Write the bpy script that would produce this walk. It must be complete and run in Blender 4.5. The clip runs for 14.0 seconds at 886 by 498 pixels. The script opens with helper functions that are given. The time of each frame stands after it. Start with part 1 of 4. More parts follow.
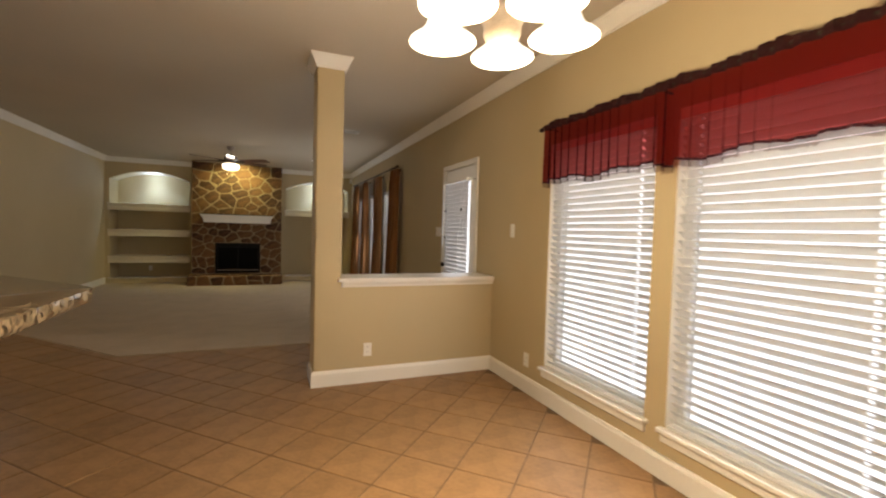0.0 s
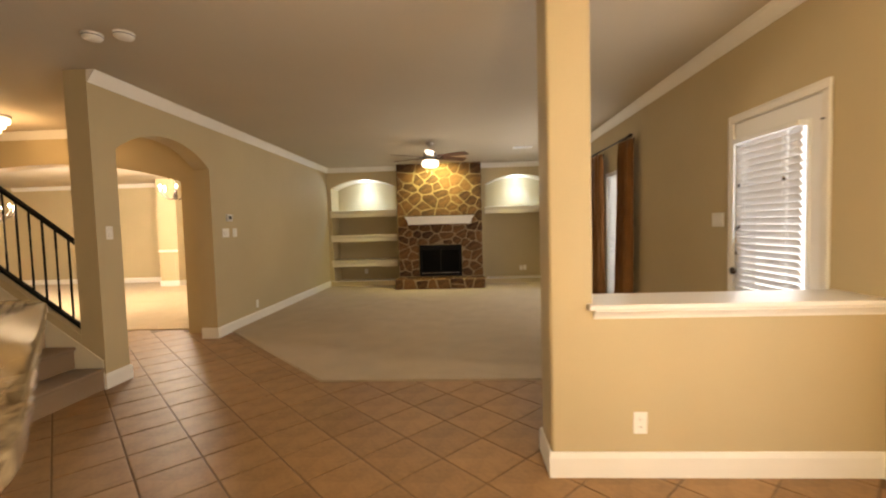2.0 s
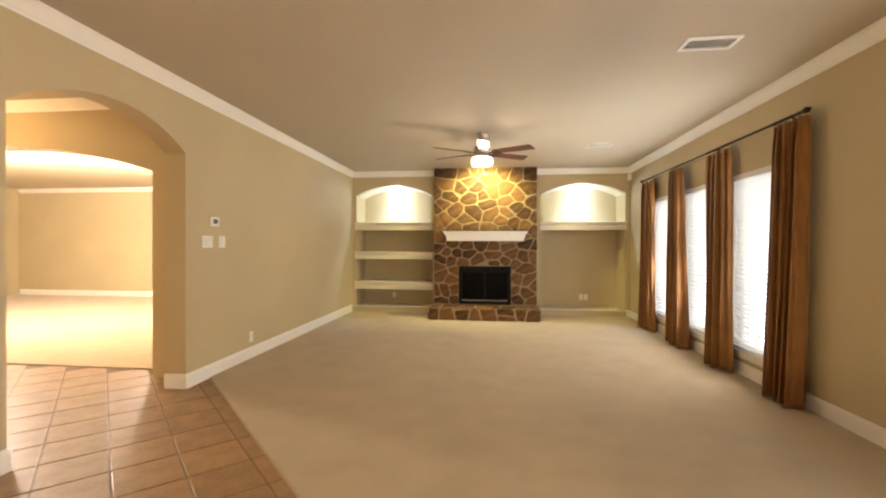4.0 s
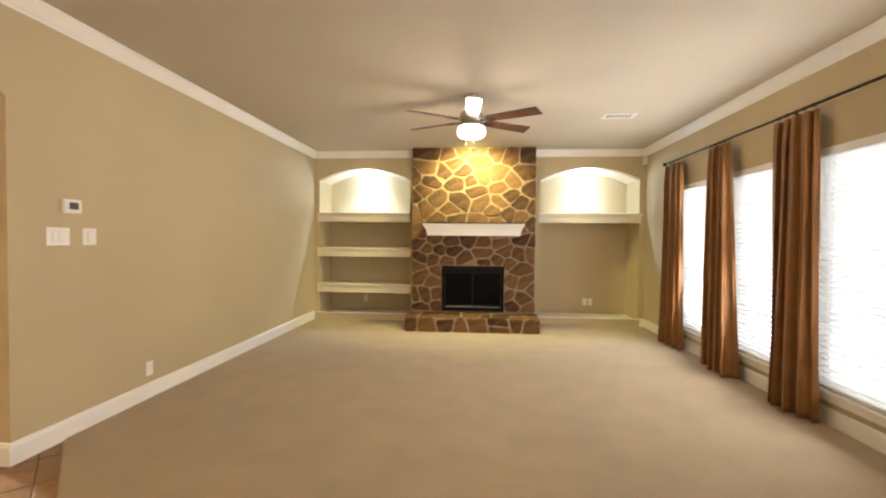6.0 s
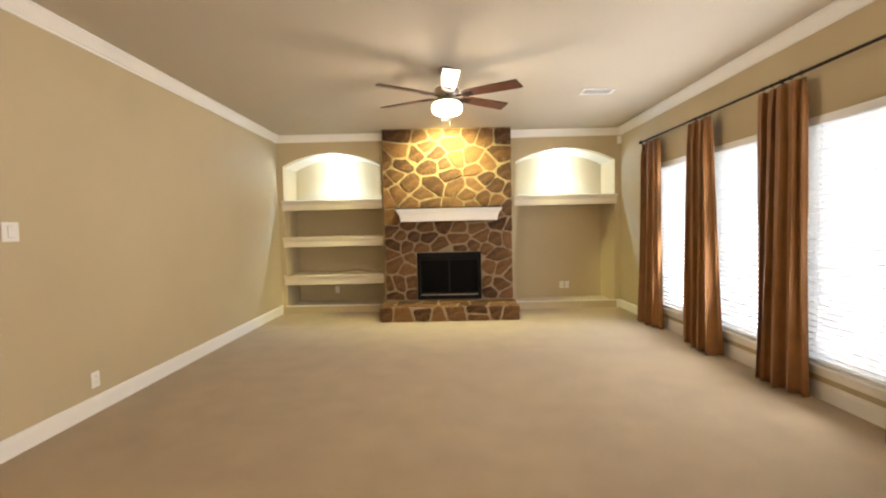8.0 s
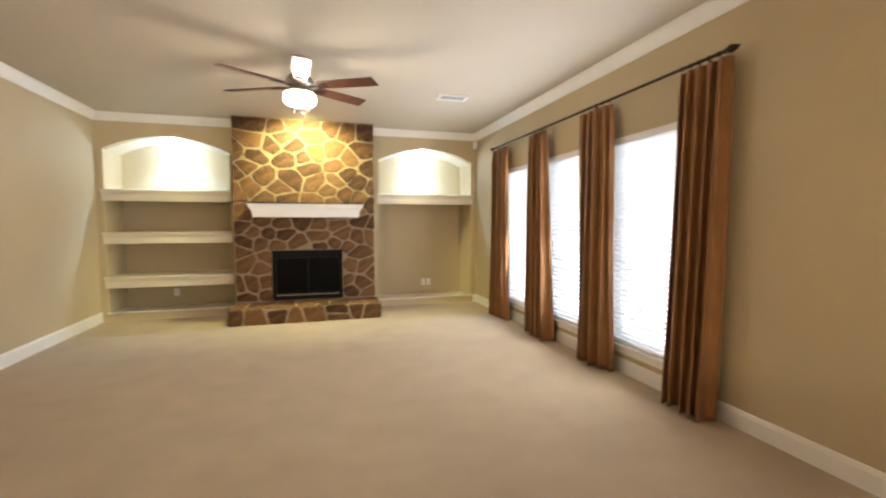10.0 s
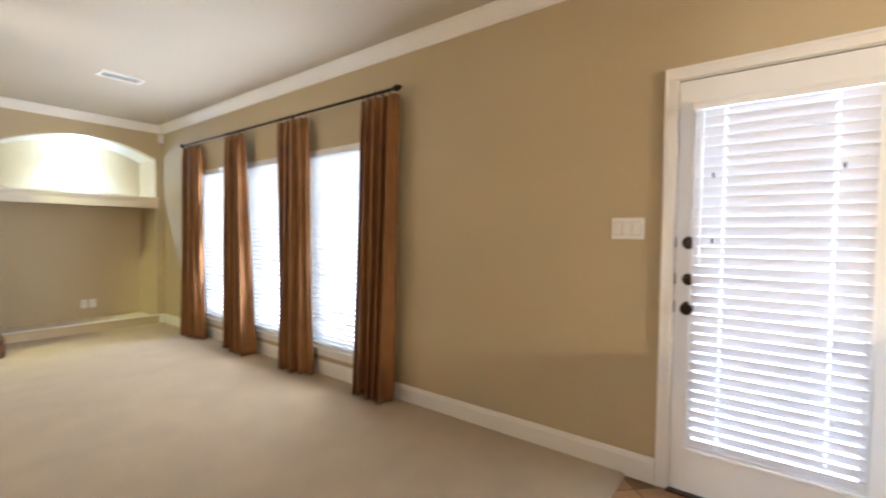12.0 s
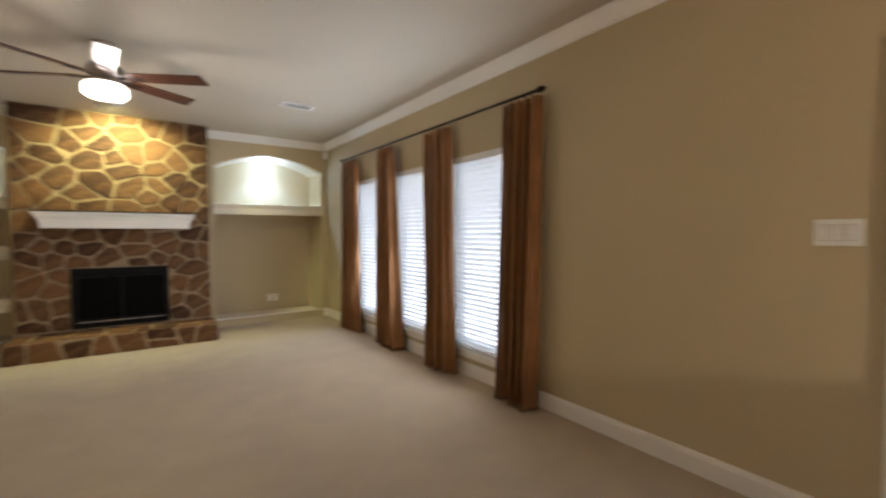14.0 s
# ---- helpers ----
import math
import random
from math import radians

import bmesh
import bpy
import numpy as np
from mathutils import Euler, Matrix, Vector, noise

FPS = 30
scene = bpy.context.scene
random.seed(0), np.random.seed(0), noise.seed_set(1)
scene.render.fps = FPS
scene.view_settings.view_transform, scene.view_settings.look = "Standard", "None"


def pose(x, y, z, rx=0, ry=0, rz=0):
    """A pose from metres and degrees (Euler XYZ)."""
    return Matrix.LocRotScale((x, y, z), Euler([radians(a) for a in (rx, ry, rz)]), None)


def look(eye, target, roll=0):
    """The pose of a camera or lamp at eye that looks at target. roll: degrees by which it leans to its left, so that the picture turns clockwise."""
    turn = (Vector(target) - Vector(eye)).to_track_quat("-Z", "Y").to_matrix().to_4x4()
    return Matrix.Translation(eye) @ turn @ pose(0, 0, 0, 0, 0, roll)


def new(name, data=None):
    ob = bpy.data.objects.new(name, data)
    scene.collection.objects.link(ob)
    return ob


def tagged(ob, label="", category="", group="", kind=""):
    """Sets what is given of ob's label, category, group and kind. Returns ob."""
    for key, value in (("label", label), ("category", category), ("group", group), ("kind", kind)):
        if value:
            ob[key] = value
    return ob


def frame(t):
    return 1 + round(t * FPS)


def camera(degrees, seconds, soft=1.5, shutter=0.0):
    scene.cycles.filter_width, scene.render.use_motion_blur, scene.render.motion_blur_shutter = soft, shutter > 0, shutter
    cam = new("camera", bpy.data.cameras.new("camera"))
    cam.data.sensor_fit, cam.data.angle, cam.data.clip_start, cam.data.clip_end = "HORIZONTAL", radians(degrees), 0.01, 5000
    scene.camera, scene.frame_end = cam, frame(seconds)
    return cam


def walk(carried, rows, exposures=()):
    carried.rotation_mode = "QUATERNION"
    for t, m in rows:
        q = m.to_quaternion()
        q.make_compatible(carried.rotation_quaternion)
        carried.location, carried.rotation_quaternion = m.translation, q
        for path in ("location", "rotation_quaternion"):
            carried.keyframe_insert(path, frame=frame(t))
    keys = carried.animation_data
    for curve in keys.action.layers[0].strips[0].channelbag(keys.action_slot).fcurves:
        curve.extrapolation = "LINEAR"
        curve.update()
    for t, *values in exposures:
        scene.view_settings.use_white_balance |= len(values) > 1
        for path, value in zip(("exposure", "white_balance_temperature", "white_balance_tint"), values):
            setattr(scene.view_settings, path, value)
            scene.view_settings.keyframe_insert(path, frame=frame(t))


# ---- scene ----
cam = camera(91.8, 14.0, soft=2.1, shutter=0.5)
PATH = [
    (0, (0.512, -0.163, 1.318), (1.273, 1.685, 1.236), 1.6),
    (0.5, (0.532, 0.135, 1.312), (1.14, 2.037, 1.203), -0.3),
    (0.8, (0.571, 0.353, 1.277), (0.985, 2.306, 1.144), -1.5),
    (1, (0.587, 0.482, 1.291), (0.822, 2.464, 1.153), 0.0),
    (1.5, (0.574, 0.877, 1.297), (0.506, 2.874, 1.207), 1.7),
    (2, (0.45, 1.258, 1.318), (0.348, 3.253, 1.214), -1.6),
    (2.2, (0.404, 1.421, 1.292), (0.251, 3.410, 1.154), -1.4),
    (2.5, (0.33, 1.678, 1.299), (0.072, 3.66, 1.247), -0.7),
    (2.7, (0.235, 1.878, 1.283), (-0.052, 3.857, 1.271), -0.8),
    (4.8, (0.002, 3.450, 1.278), (-0.166, 5.443, 1.269), -0.3),
    (5, (-0.022, 3.601, 1.296), (-0.149, 5.597, 1.294), -2.2),
    (5.5, (-0.051, 3.907, 1.278), (-0.144, 5.903, 1.203), -1.6),
    (6, (-0.008, 4.209, 1.319), (-0.172, 6.202, 1.274), 0.5),
    (6.5, (-0.067, 4.362, 1.308), (-0.193, 6.356, 1.232), 0.6),
    (7, (-0.096, 4.437, 1.302), (-0.19, 6.434, 1.238), 0.1),
    (7.2, (-0.118, 4.455, 1.301), (-0.194, 6.452, 1.219), -0.4),
    (9.3, (-0.063, 4.442, 1.272), (0.197, 6.422, 1.162), -0.4),
    (9.5, (-0.04, 4.439, 1.272), (0.308, 6.405, 1.166), -0.3),
    (10, (0.025, 4.435, 1.286), (0.591, 6.35, 1.168), -0.1),
    (10.5, (0.031, 4.406, 1.283), (0.822, 6.239, 1.162), 0.2),
    (11, (0.038, 4.361, 1.293), (1.111, 6.045, 1.182), 0.1),
    (11.5, (0.085, 4.321, 1.28), (1.468, 5.763, 1.185), 0.2),
    (12, (0.133, 4.286, 1.27), (1.723, 5.497, 1.203), 0.6),
    (12.5, (0.168, 4.258, 1.273), (1.876, 5.293, 1.184), 0.7),
    (13, (0.171, 4.268, 1.293), (1.86, 5.335, 1.187), 0.5),
    (13.5, (0.149, 4.304, 1.305), (1.682, 5.585, 1.215), 0.2),
    (14, (0.092, 4.36, 1.311), (1.245, 5.992, 1.239), -0.1),
]
# seconds, stops, kelvin, tint
EXPOSURES = [(0.0, -1.70, 6150, 14), (0.5, -1.64, 6300, 14), (1.0, -1.45, 6600, 14), (1.5, -1.07, 6850, 14), (2.0, -0.80, 6800, 14), (2.5, -0.58, 6950, 14),
             (5.0, 0.05, 6150, 14), (6.0, 0.02, 6150, 14), (7.0, 0.04, 6150, 14), (9.5, 0.04, 5700, 14), (11.0, 0.13, 5600, 14), (12.0, 0.08, 5250, 14), (12.5, -0.15, 5200, 14),
             (13.0, -0.28, 5200, 14), (13.5, -0.5, 5200, 14), (14.0, -0.66, 5350, 14)]
walk(cam, [(t, look(eye, target, roll)) for t, eye, target, roll in PATH], EXPOSURES)

# ---- world, sun and large lights ----
world = bpy.data.worlds.new("sky")
scene.world = world
world.use_nodes = True
wn = world.node_tree
sky = wn.nodes.new("ShaderNodeTexSky")
sky.sky_type = "NISHITA"
sky.sun_disc = False
sky.sun_elevation = radians(48)
sky.sun_rotation = radians(-100)
wn.nodes["Background"].inputs[1].default_value = 0.12
wn.links.new(sky.outputs[0], wn.nodes["Background"].inputs[0])
sun = new("sun", bpy.data.lights.new("sun", "SUN"))
sun.data.energy, sun.data.angle, sun.data.color = 3.0, radians(0.5), (1.0, 0.95, 0.88)
sun.matrix_world = look((-20, 3, 24), (0, 0, 0))

H = 2.71          # ceiling
XR, XL = 2.525, -2.665   # faces of the two long walls
YF, YB = 10.99, -2.6   # face of the fireplace wall, and the wall behind the start


def lamp(name, kind, m, energy, color, **settings):
    data = bpy.data.lights.new(name, kind)
    data.energy, data.color = energy, color
    if kind == "AREA":
        data.shape, data.size, data.size_y = "RECTANGLE", settings["w"], settings["h"]
    if kind == "POINT":
        data.shadow_soft_size = settings["r"]
    if kind == "SPOT":
        data.shadow_soft_size, data.spot_size, data.spot_blend = settings["r"], radians(settings["cone"]), settings["blend"]
    ob = new(name, data)
    ob.matrix_world = m
    return ob


WARM, AMBER, DAY, SOFTDAY = (1.0, 0.85, 0.63), (1.0, 0.94, 0.36), (0.94, 0.98, 1.0), (1.0, 0.975, 0.92)
# windows of the long wall: near edge, far edge, sill, head
WINDOWS = [(0.55, 1.49, 0.28, 2.0), (1.63, 2.595, 0.28, 2.0), (6.75, 7.66, 0.25, 2.015), (7.87, 8.78, 0.25, 2.015), (8.99, 9.90, 0.25, 2.015)]
DOOR = (3.864, 4.657, 0.0, 2.03)
for a, b, c, d in WINDOWS[:2]:
    lamp("window_daylight", "AREA", look((XR - 0.032, (a + b) / 2, (c + d) / 2), (0, (a + b) / 2, (c + d) / 2)), 30, DAY, w=b - a, h=d - c)
# the slats of the living room blinds throw the daylight upwards
for a, b, c, d in WINDOWS[2:]:
    y, w, h = (a + b) / 2 - 0.02, b - a - 0.66, (d - c) / 2
    for k in (0, 1):
        z = c + h * (k + 0.5)
        lamp("window_daylight", "AREA", look((XR - 0.10, y, z), (XR - 3.10, y, z + 0.53)), 10.0, SOFTDAY, w=w, h=h * 0.96)
lamp("window_daylight", "AREA", look((XR - 0.064, 4.26, 1.07), (0, 4.26, 1.07)), 18, DAY, w=0.6, h=1.6)
FAN = (-0.087, 8.40)
lamp("fan_bulb", "POINT", pose(FAN[0], FAN[1], 2.335), 76, WARM, r=0.12)
lamp("fireplace_spot", "SPOT", look((-0.09, 10.14, 2.665), (-0.09, 10.72, 1.92)), 290, AMBER, r=0.05, cone=136, blend=0.7)
for nx in (-1.84, 1.69):
    lamp("niche_downlight", "SPOT", pose(nx, 11.30, 2.425), 120, (0.62, 0.80, 1.0), r=0.03, cone=112, blend=0.5)
    lamp("niche_downlight", "POINT", pose(nx, 11.30, 2.36), 18, (0.62, 0.80, 1.0), r=0.03)
CHANDELIER = (1.13, 0.90)
lamp("nook_bulbs", "POINT", pose(CHANDELIER[0], CHANDELIER[1], 1.52), 340, (1.0, 0.79, 0.50), r=0.12)
lamp("nook_bulbs", "SPOT", pose(CHANDELIER[0], CHANDELIER[1], 1.67), 340, (1.0, 0.79, 0.50), r=0.15, cone=112, blend=1.0)
lamp("foyer_bulb", "POINT", pose(-4.82, 5.9, 2.40), 34, (1.0, 0.62, 0.27), r=0.1)
lamp("front_room_bulbs", "POINT", pose(-5.43, 9.8, 2.34), 520, (1.0, 0.87, 0.70), r=0.2)
lamp("front_room_bulbs", "POINT", pose(-7.47, 8.0, 2.05), 950, (1.0, 0.87, 0.70), r=0.2)

# ---- materials ----


def shader(name, color=(0.5, 0.5, 0.5), rough=0.5, metal=0.0, scale=8.0, vary=0.12, grain=120.0, bump=0.1, dist=0.002, spec=0.5, second=None, rnd=0.0, coat=0.0, sheen=0.0):
    """Principled surface with cloudy variation of its colour, fine grain and relief."""
    m = bpy.data.materials.new(name)
    m.use_nodes = True
    nt = m.node_tree
    p = nt.nodes["Principled BSDF"]
    p.inputs["Roughness"].default_value = rough
    p.inputs["Metallic"].default_value = metal
    p.inputs["Specular IOR Level"].default_value = spec
    p.inputs["Coat Weight"].default_value = coat
    p.inputs["Sheen Weight"].default_value = sheen
    tc = nt.nodes.new("ShaderNodeTexCoord")
    n1 = nt.nodes.new("ShaderNodeTexNoise")
    n1.inputs["Scale"].default_value, n1.inputs["Detail"].default_value = scale, 4
    nt.links.new(tc.outputs["Object"], n1.inputs["Vector"])
    n2 = nt.nodes.new("ShaderNodeTexNoise")
    n2.inputs["Scale"].default_value, n2.inputs["Detail"].default_value = grain, 3
    nt.links.new(tc.outputs["Object"], n2.inputs["Vector"])
    ramp = nt.nodes.new("ShaderNodeValToRGB")
    lo = [c * (1 - vary) for c in color]
    hi = second if second else [min(1, c * (1 + vary)) for c in color]
    ramp.color_ramp.elements[0].color, ramp.color_ramp.elements[1].color = (*lo, 1), (*hi, 1)
    ramp.color_ramp.elements[0].position, ramp.color_ramp.elements[1].position = 0.33, 0.67
    mix = nt.nodes.new("ShaderNodeMath")
    mix.operation = "MULTIPLY_ADD"
    mix.inputs[1].default_value = 0.35
    nt.links.new(n2.outputs["Fac"], mix.inputs[0])
    half = nt.nodes.new("ShaderNodeMath")
    half.operation = "MULTIPLY"
    half.inputs[1].default_value = 0.65
    nt.links.new(n1.outputs["Fac"], half.inputs[0])
    nt.links.new(half.outputs[0], mix.inputs[2])
    last = mix
    if rnd:
        info = nt.nodes.new("ShaderNodeObjectInfo")
        r = nt.nodes.new("ShaderNodeMath")
        r.operation = "MULTIPLY_ADD"
        r.inputs[1].default_value = rnd
        nt.links.new(info.outputs["Random"], r.inputs[0])
        nt.links.new(mix.outputs[0], r.inputs[2])
        sub = nt.nodes.new("ShaderNodeMath")
        sub.operation = "SUBTRACT"
        sub.inputs[1].default_value = rnd / 2
        nt.links.new(r.outputs[0], sub.inputs[0])
        last = sub
    nt.links.new(last.outputs[0], ramp.inputs[0])
    nt.links.new(ramp.outputs[0], p.inputs["Base Color"])
    b = nt.nodes.new("ShaderNodeBump")
    b.inputs["Strength"].default_value, b.inputs["Distance"].default_value = bump, dist
    nt.links.new(n2.outputs["Fac"], b.inputs["Height"])
    nt.links.new(b.outputs[0], p.inputs["Normal"])
    return m


def glow(name, color, strength):
    m = bpy.data.materials.new(name)
    m.use_nodes = True
    p = m.node_tree.nodes["Principled BSDF"]
    p.inputs["Base Color"].default_value = (0.9, 0.88, 0.84, 1)
    p.inputs["Roughness"].default_value = 0.25
    p.inputs["Emission Color"].default_value = (*color, 1)
    p.inputs["Emission Strength"].default_value = strength
    return m


def see_through(name, color, share, rough=0.6, lucent=0.5, through_color=None):
    """A thin layer that lets a share of the light straight through, and scatters the rest."""
    m = bpy.data.materials.new(name)
    m.use_nodes = True
    nt = m.node_tree
    p = nt.nodes["Principled BSDF"]
    p.inputs["Base Color"].default_value = (*color, 1)
    p.inputs["Roughness"].default_value = rough
    t = nt.nodes.new("ShaderNodeBsdfTransparent")
    t.inputs[0].default_value = (*(through_color or [min(1.0, 0.25 + c) for c in color]), 1)
    tr = nt.nodes.new("ShaderNodeBsdfTranslucent")
    tr.inputs[0].default_value = (*color, 1)
    m1, m2 = nt.nodes.new("ShaderNodeMixShader"), nt.nodes.new("ShaderNodeMixShader")
    m1.inputs[0].default_value = lucent
    nt.links.new(p.outputs[0], m1.inputs[1])
    nt.links.new(tr.outputs[0], m1.inputs[2])
    m2.inputs[0].default_value = share
    nt.links.new(m1.outputs[0], m2.inputs[1])
    nt.links.new(t.outputs[0], m2.inputs[2])
    nt.links.new(m2.outputs[0], nt.nodes["Material Output"].inputs[0])
    return m


WALL = shader("beige_wall_paint", (0.495, 0.405, 0.242), 0.62, scale=1.2, vary=0.05, grain=260, bump=0.25, dist=0.0012, spec=0.3)
CEIL = shader("ceiling_paint", (0.53, 0.468, 0.36), 0.85, scale=1.0, vary=0.03, grain=180, bump=0.35, dist=0.002, spec=0.2)
TRIM = shader("white_trim_paint", (0.80, 0.77, 0.70), 0.38, scale=3, vary=0.03, grain=90, bump=0.05, dist=0.0006)
SHELF = shader("cream_shelf_paint", (0.68, 0.61, 0.46), 0.42, scale=3, vary=0.03, grain=90, bump=0.05, dist=0.0006)
# wall beige made paler, with the glow of the niche lamps in its colour
NICHE = shader("lightened_niche_paint", (0.72, 0.66, 0.52), 0.7, scale=2, vary=0.04, grain=220, bump=0.2, dist=0.001, spec=0.25)
CARPET = shader("beige_carpet", (0.475, 0.364, 0.216), 0.95, scale=3.5, vary=0.10, grain=420, bump=0.9, dist=0.006, spec=0.1, sheen=0.25)
STAIRC = shader("stair_carpet", (0.27, 0.178, 0.098), 0.95, scale=3, vary=0.1, grain=420, bump=0.9, dist=0.006, spec=0.1, sheen=0.2)
GROUT = shader("brown_grout", (0.15, 0.093, 0.05), 0.9, scale=6, vary=0.2, grain=150, bump=0.3)
TILE = shader("tan_ceramic_tile", (0.295, 0.170, 0.073), 0.46, scale=7, vary=0.24, grain=38, bump=0.2, dist=0.002, rnd=0.16, spec=0.30)
STONE = shader("brown_flagstone", (0.084, 0.035, 0.013), 0.74, scale=9, vary=0.45, grain=30, bump=0.8, dist=0.012, second=(0.175, 0.086, 0.031), rnd=0.32, spec=0.25)
MORTAR = shader("tan_mortar", (0.28, 0.20, 0.11), 0.92, scale=9, vary=0.15, grain=140, bump=0.7, dist=0.006)
BLACK = shader("black_metal", (0.006, 0.0055, 0.005), 0.5, 0.0, spec=0.10, scale=12, vary=0.3, grain=160, bump=0.08)
SOOT = shader("sooty_firebrick", (0.03, 0.026, 0.022), 0.8, scale=6, vary=0.4, grain=90, bump=0.4)
FIREGLASS = shader("dark_fireplace_glass", (0.004, 0.004, 0.004), 0.14, scale=3, vary=0.2, grain=50, bump=0.0, spec=0.06)
DARKWOOD = shader("dark_walnut", (0.075, 0.028, 0.015), 0.33, scale=14, vary=0.4, grain=90, bump=0.1, coat=0.25)
CURTAIN = shader("brown_satin", (0.235, 0.104, 0.030), 0.62, scale=6, vary=0.18, grain=500, bump=0.25, dist=0.0008, spec=0.25, sheen=0.15)
BRONZE = shader("oil_rubbed_bronze", (0.035, 0.022, 0.015), 0.4, 0.8, scale=20, vary=0.3, grain=120, bump=0.1)
NICKEL = shader("brushed_nickel", (0.45, 0.40, 0.34), 0.3, 0.9, scale=20, vary=0.1, grain=200, bump=0.05)
PLATE = shader("white_plastic", (0.80, 0.78, 0.72), 0.4, scale=10, vary=0.02, grain=80, bump=0.02)
DARKPL = shader("dark_plastic", (0.05, 0.05, 0.05), 0.3, scale=10, vary=0.1, grain=80, bump=0.02)
DOORP = shader("white_door_paint", (0.82, 0.81, 0.78), 0.33, scale=3, vary=0.02, grain=70, bump=0.05, dist=0.0006)
FRAMEP = shader("white_vinyl", (0.78, 0.78, 0.76), 0.4, scale=6, vary=0.02, grain=90, bump=0.02)
SCONCE = shader("ivory_painted_metal", (0.42, 0.33, 0.23), 0.5, 0.0, scale=25, vary=0.25, grain=160, bump=0.2)
LAWN = shader("dry_lawn", (0.22, 0.21, 0.12), 0.95, scale=0.8, vary=0.3, grain=30, bump=0.5, dist=0.02)
FENCE = shader("cedar_boards", (0.36, 0.25, 0.16), 0.85, scale=4, vary=0.25, grain=60, bump=0.3)
ROOFM = shader("plain_plaster", (0.5, 0.45, 0.36), 0.9, scale=2, vary=0.05)
SLAT = see_through("white_vinyl_slat", (0.86, 0.85, 0.82), 0.0, 0.4, 0.60)
# greyer and less translucent than the window slats
DOORSLAT = see_through("less_translucent_slat", (0.80, 0.80, 0.81), 0.0, 0.4, 0.13)
# lighter, more translucent slat copy; puts the living windows' extra brightness into the material
BRIGHTSLAT = see_through("brightened_white_slat", (0.87, 0.86, 0.83), 0.0, 0.4, 0.66)
TAPE = shader("white_ladder_cord", (0.8, 0.8, 0.78), 0.8)
SHEER = see_through("red_sheer", (0.06, 0.007, 0.007), 0.76, 0.9, 0.5, (0.50, 0.12, 0.11))
SHEERHEM = see_through("dark_red_hem", (0.045, 0.008, 0.010), 0.12, 0.9)
FRINGE = see_through("dark_fringe", (0.03, 0.02, 0.02), 0.80, 0.9, 0.5, (0.75, 0.70, 0.70))
SHADE = glow("lit_frosted_shade", (1.0, 0.88, 0.68), 7.0)
BOWL = glow("lit_fan_bowl", (1.0, 0.90, 0.72), 5.0)
bt = BOWL.node_tree.nodes.new("ShaderNodeBsdfTransparent")
bmix = BOWL.node_tree.nodes.new("ShaderNodeMixShader")
bmix.inputs[0].default_value = 0.5
BOWL.node_tree.links.new(BOWL.node_tree.nodes["Principled BSDF"].outputs[0], bmix.inputs[1])
BOWL.node_tree.links.new(bt.outputs[0], bmix.inputs[2])
BOWL.node_tree.links.new(bmix.outputs[0], BOWL.node_tree.nodes["Material Output"].inputs[0])
CANLAMP = glow("lit_spot_lamp", (1.0, 0.85, 0.5), 25.0)
CRYSTAL = glow("lit_crystal", (1.0, 0.85, 0.58), 6.0)
CANDLE = glow("lit_candle_bulb", (1.0, 0.85, 0.55), 14.0)

GRANITE = shader("speckled_granite", (0.11, 0.078, 0.042), 0.07, scale=22, vary=0.5, grain=70, bump=0.006, second=(0.26, 0.20, 0.12), spec=0.55)
nt = GRANITE.node_tree
vor = nt.nodes.new("ShaderNodeTexVoronoi")
vor.inputs["Scale"].default_value = 58
tcg = nt.nodes.new("ShaderNodeTexCoord")
nt.links.new(tcg.outputs["Object"], vor.inputs["Vector"])
cr = nt.nodes.new("ShaderNodeValToRGB")
cr.color_ramp.elements[0].color, cr.color_ramp.elements[1].color = (0.22, 0.16, 0.12, 1), (1, 1, 1, 1)
cr.color_ramp.elements[0].position, cr.color_ramp.elements[1].position = 0.08, 0.42
sepc = nt.nodes.new("ShaderNodeSeparateColor")
nt.links.new(vor.outputs["Color"], sepc.inputs[0])
nt.links.new(sepc.outputs[0], cr.inputs[0])
mulg = nt.nodes.new("ShaderNodeMix")
mulg.data_type, mulg.blend_type = "RGBA", "MULTIPLY"
mulg.inputs[0].default_value = 1.0
basein = nt.nodes["Principled BSDF"].inputs["Base Color"]
nt.links.new(basein.links[0].from_socket, mulg.inputs[6])
nt.links.new(cr.outputs[0], mulg.inputs[7])
nt.links.new(mulg.outputs[2], basein)

GLASS = bpy.data.materials.new("window_glass")
GLASS.use_nodes = True
gp = GLASS.node_tree.nodes["Principled BSDF"]
gp.inputs["Transmission Weight"].default_value, gp.inputs["Roughness"].default_value, gp.inputs["IOR"].default_value = 1.0, 0.0, 1.45

# ---- mesh helpers ----


def box(bm, x0, x1, y0, y1, z0, z1):
    v = [bm.verts.new(c) for c in ((x0, y0, z0), (x1, y0, z0), (x1, y1, z0), (x0, y1, z0), (x0, y0, z1), (x1, y0, z1), (x1, y1, z1), (x0, y1, z1))]
    for f in ((0, 3, 2, 1), (4, 5, 6, 7), (0, 1, 5, 4), (1, 2, 6, 5), (2, 3, 7, 6), (3, 0, 4, 7)):
        bm.faces.new([v[i] for i in f])
    return bm


def boxes(*spans):
    bm = bmesh.new()
    for s in spans:
        box(bm, *s)
    return bm


def bevelled(bm, width, segments=2):
    bmesh.ops.bevel(bm, geom=list(bm.edges), offset=width, segments=segments, affect="EDGES", profile=0.5)
    return bm


def rbox(x0, x1, y0, y1, z0, z1, w=0.004, segments=2):
    return bevelled(boxes((x0, x1, y0, y1, z0, z1)), w, segments)


def lathe(profile, n=24, center=(0, 0, 0)):
    """Turned body from (radius, height) pairs."""
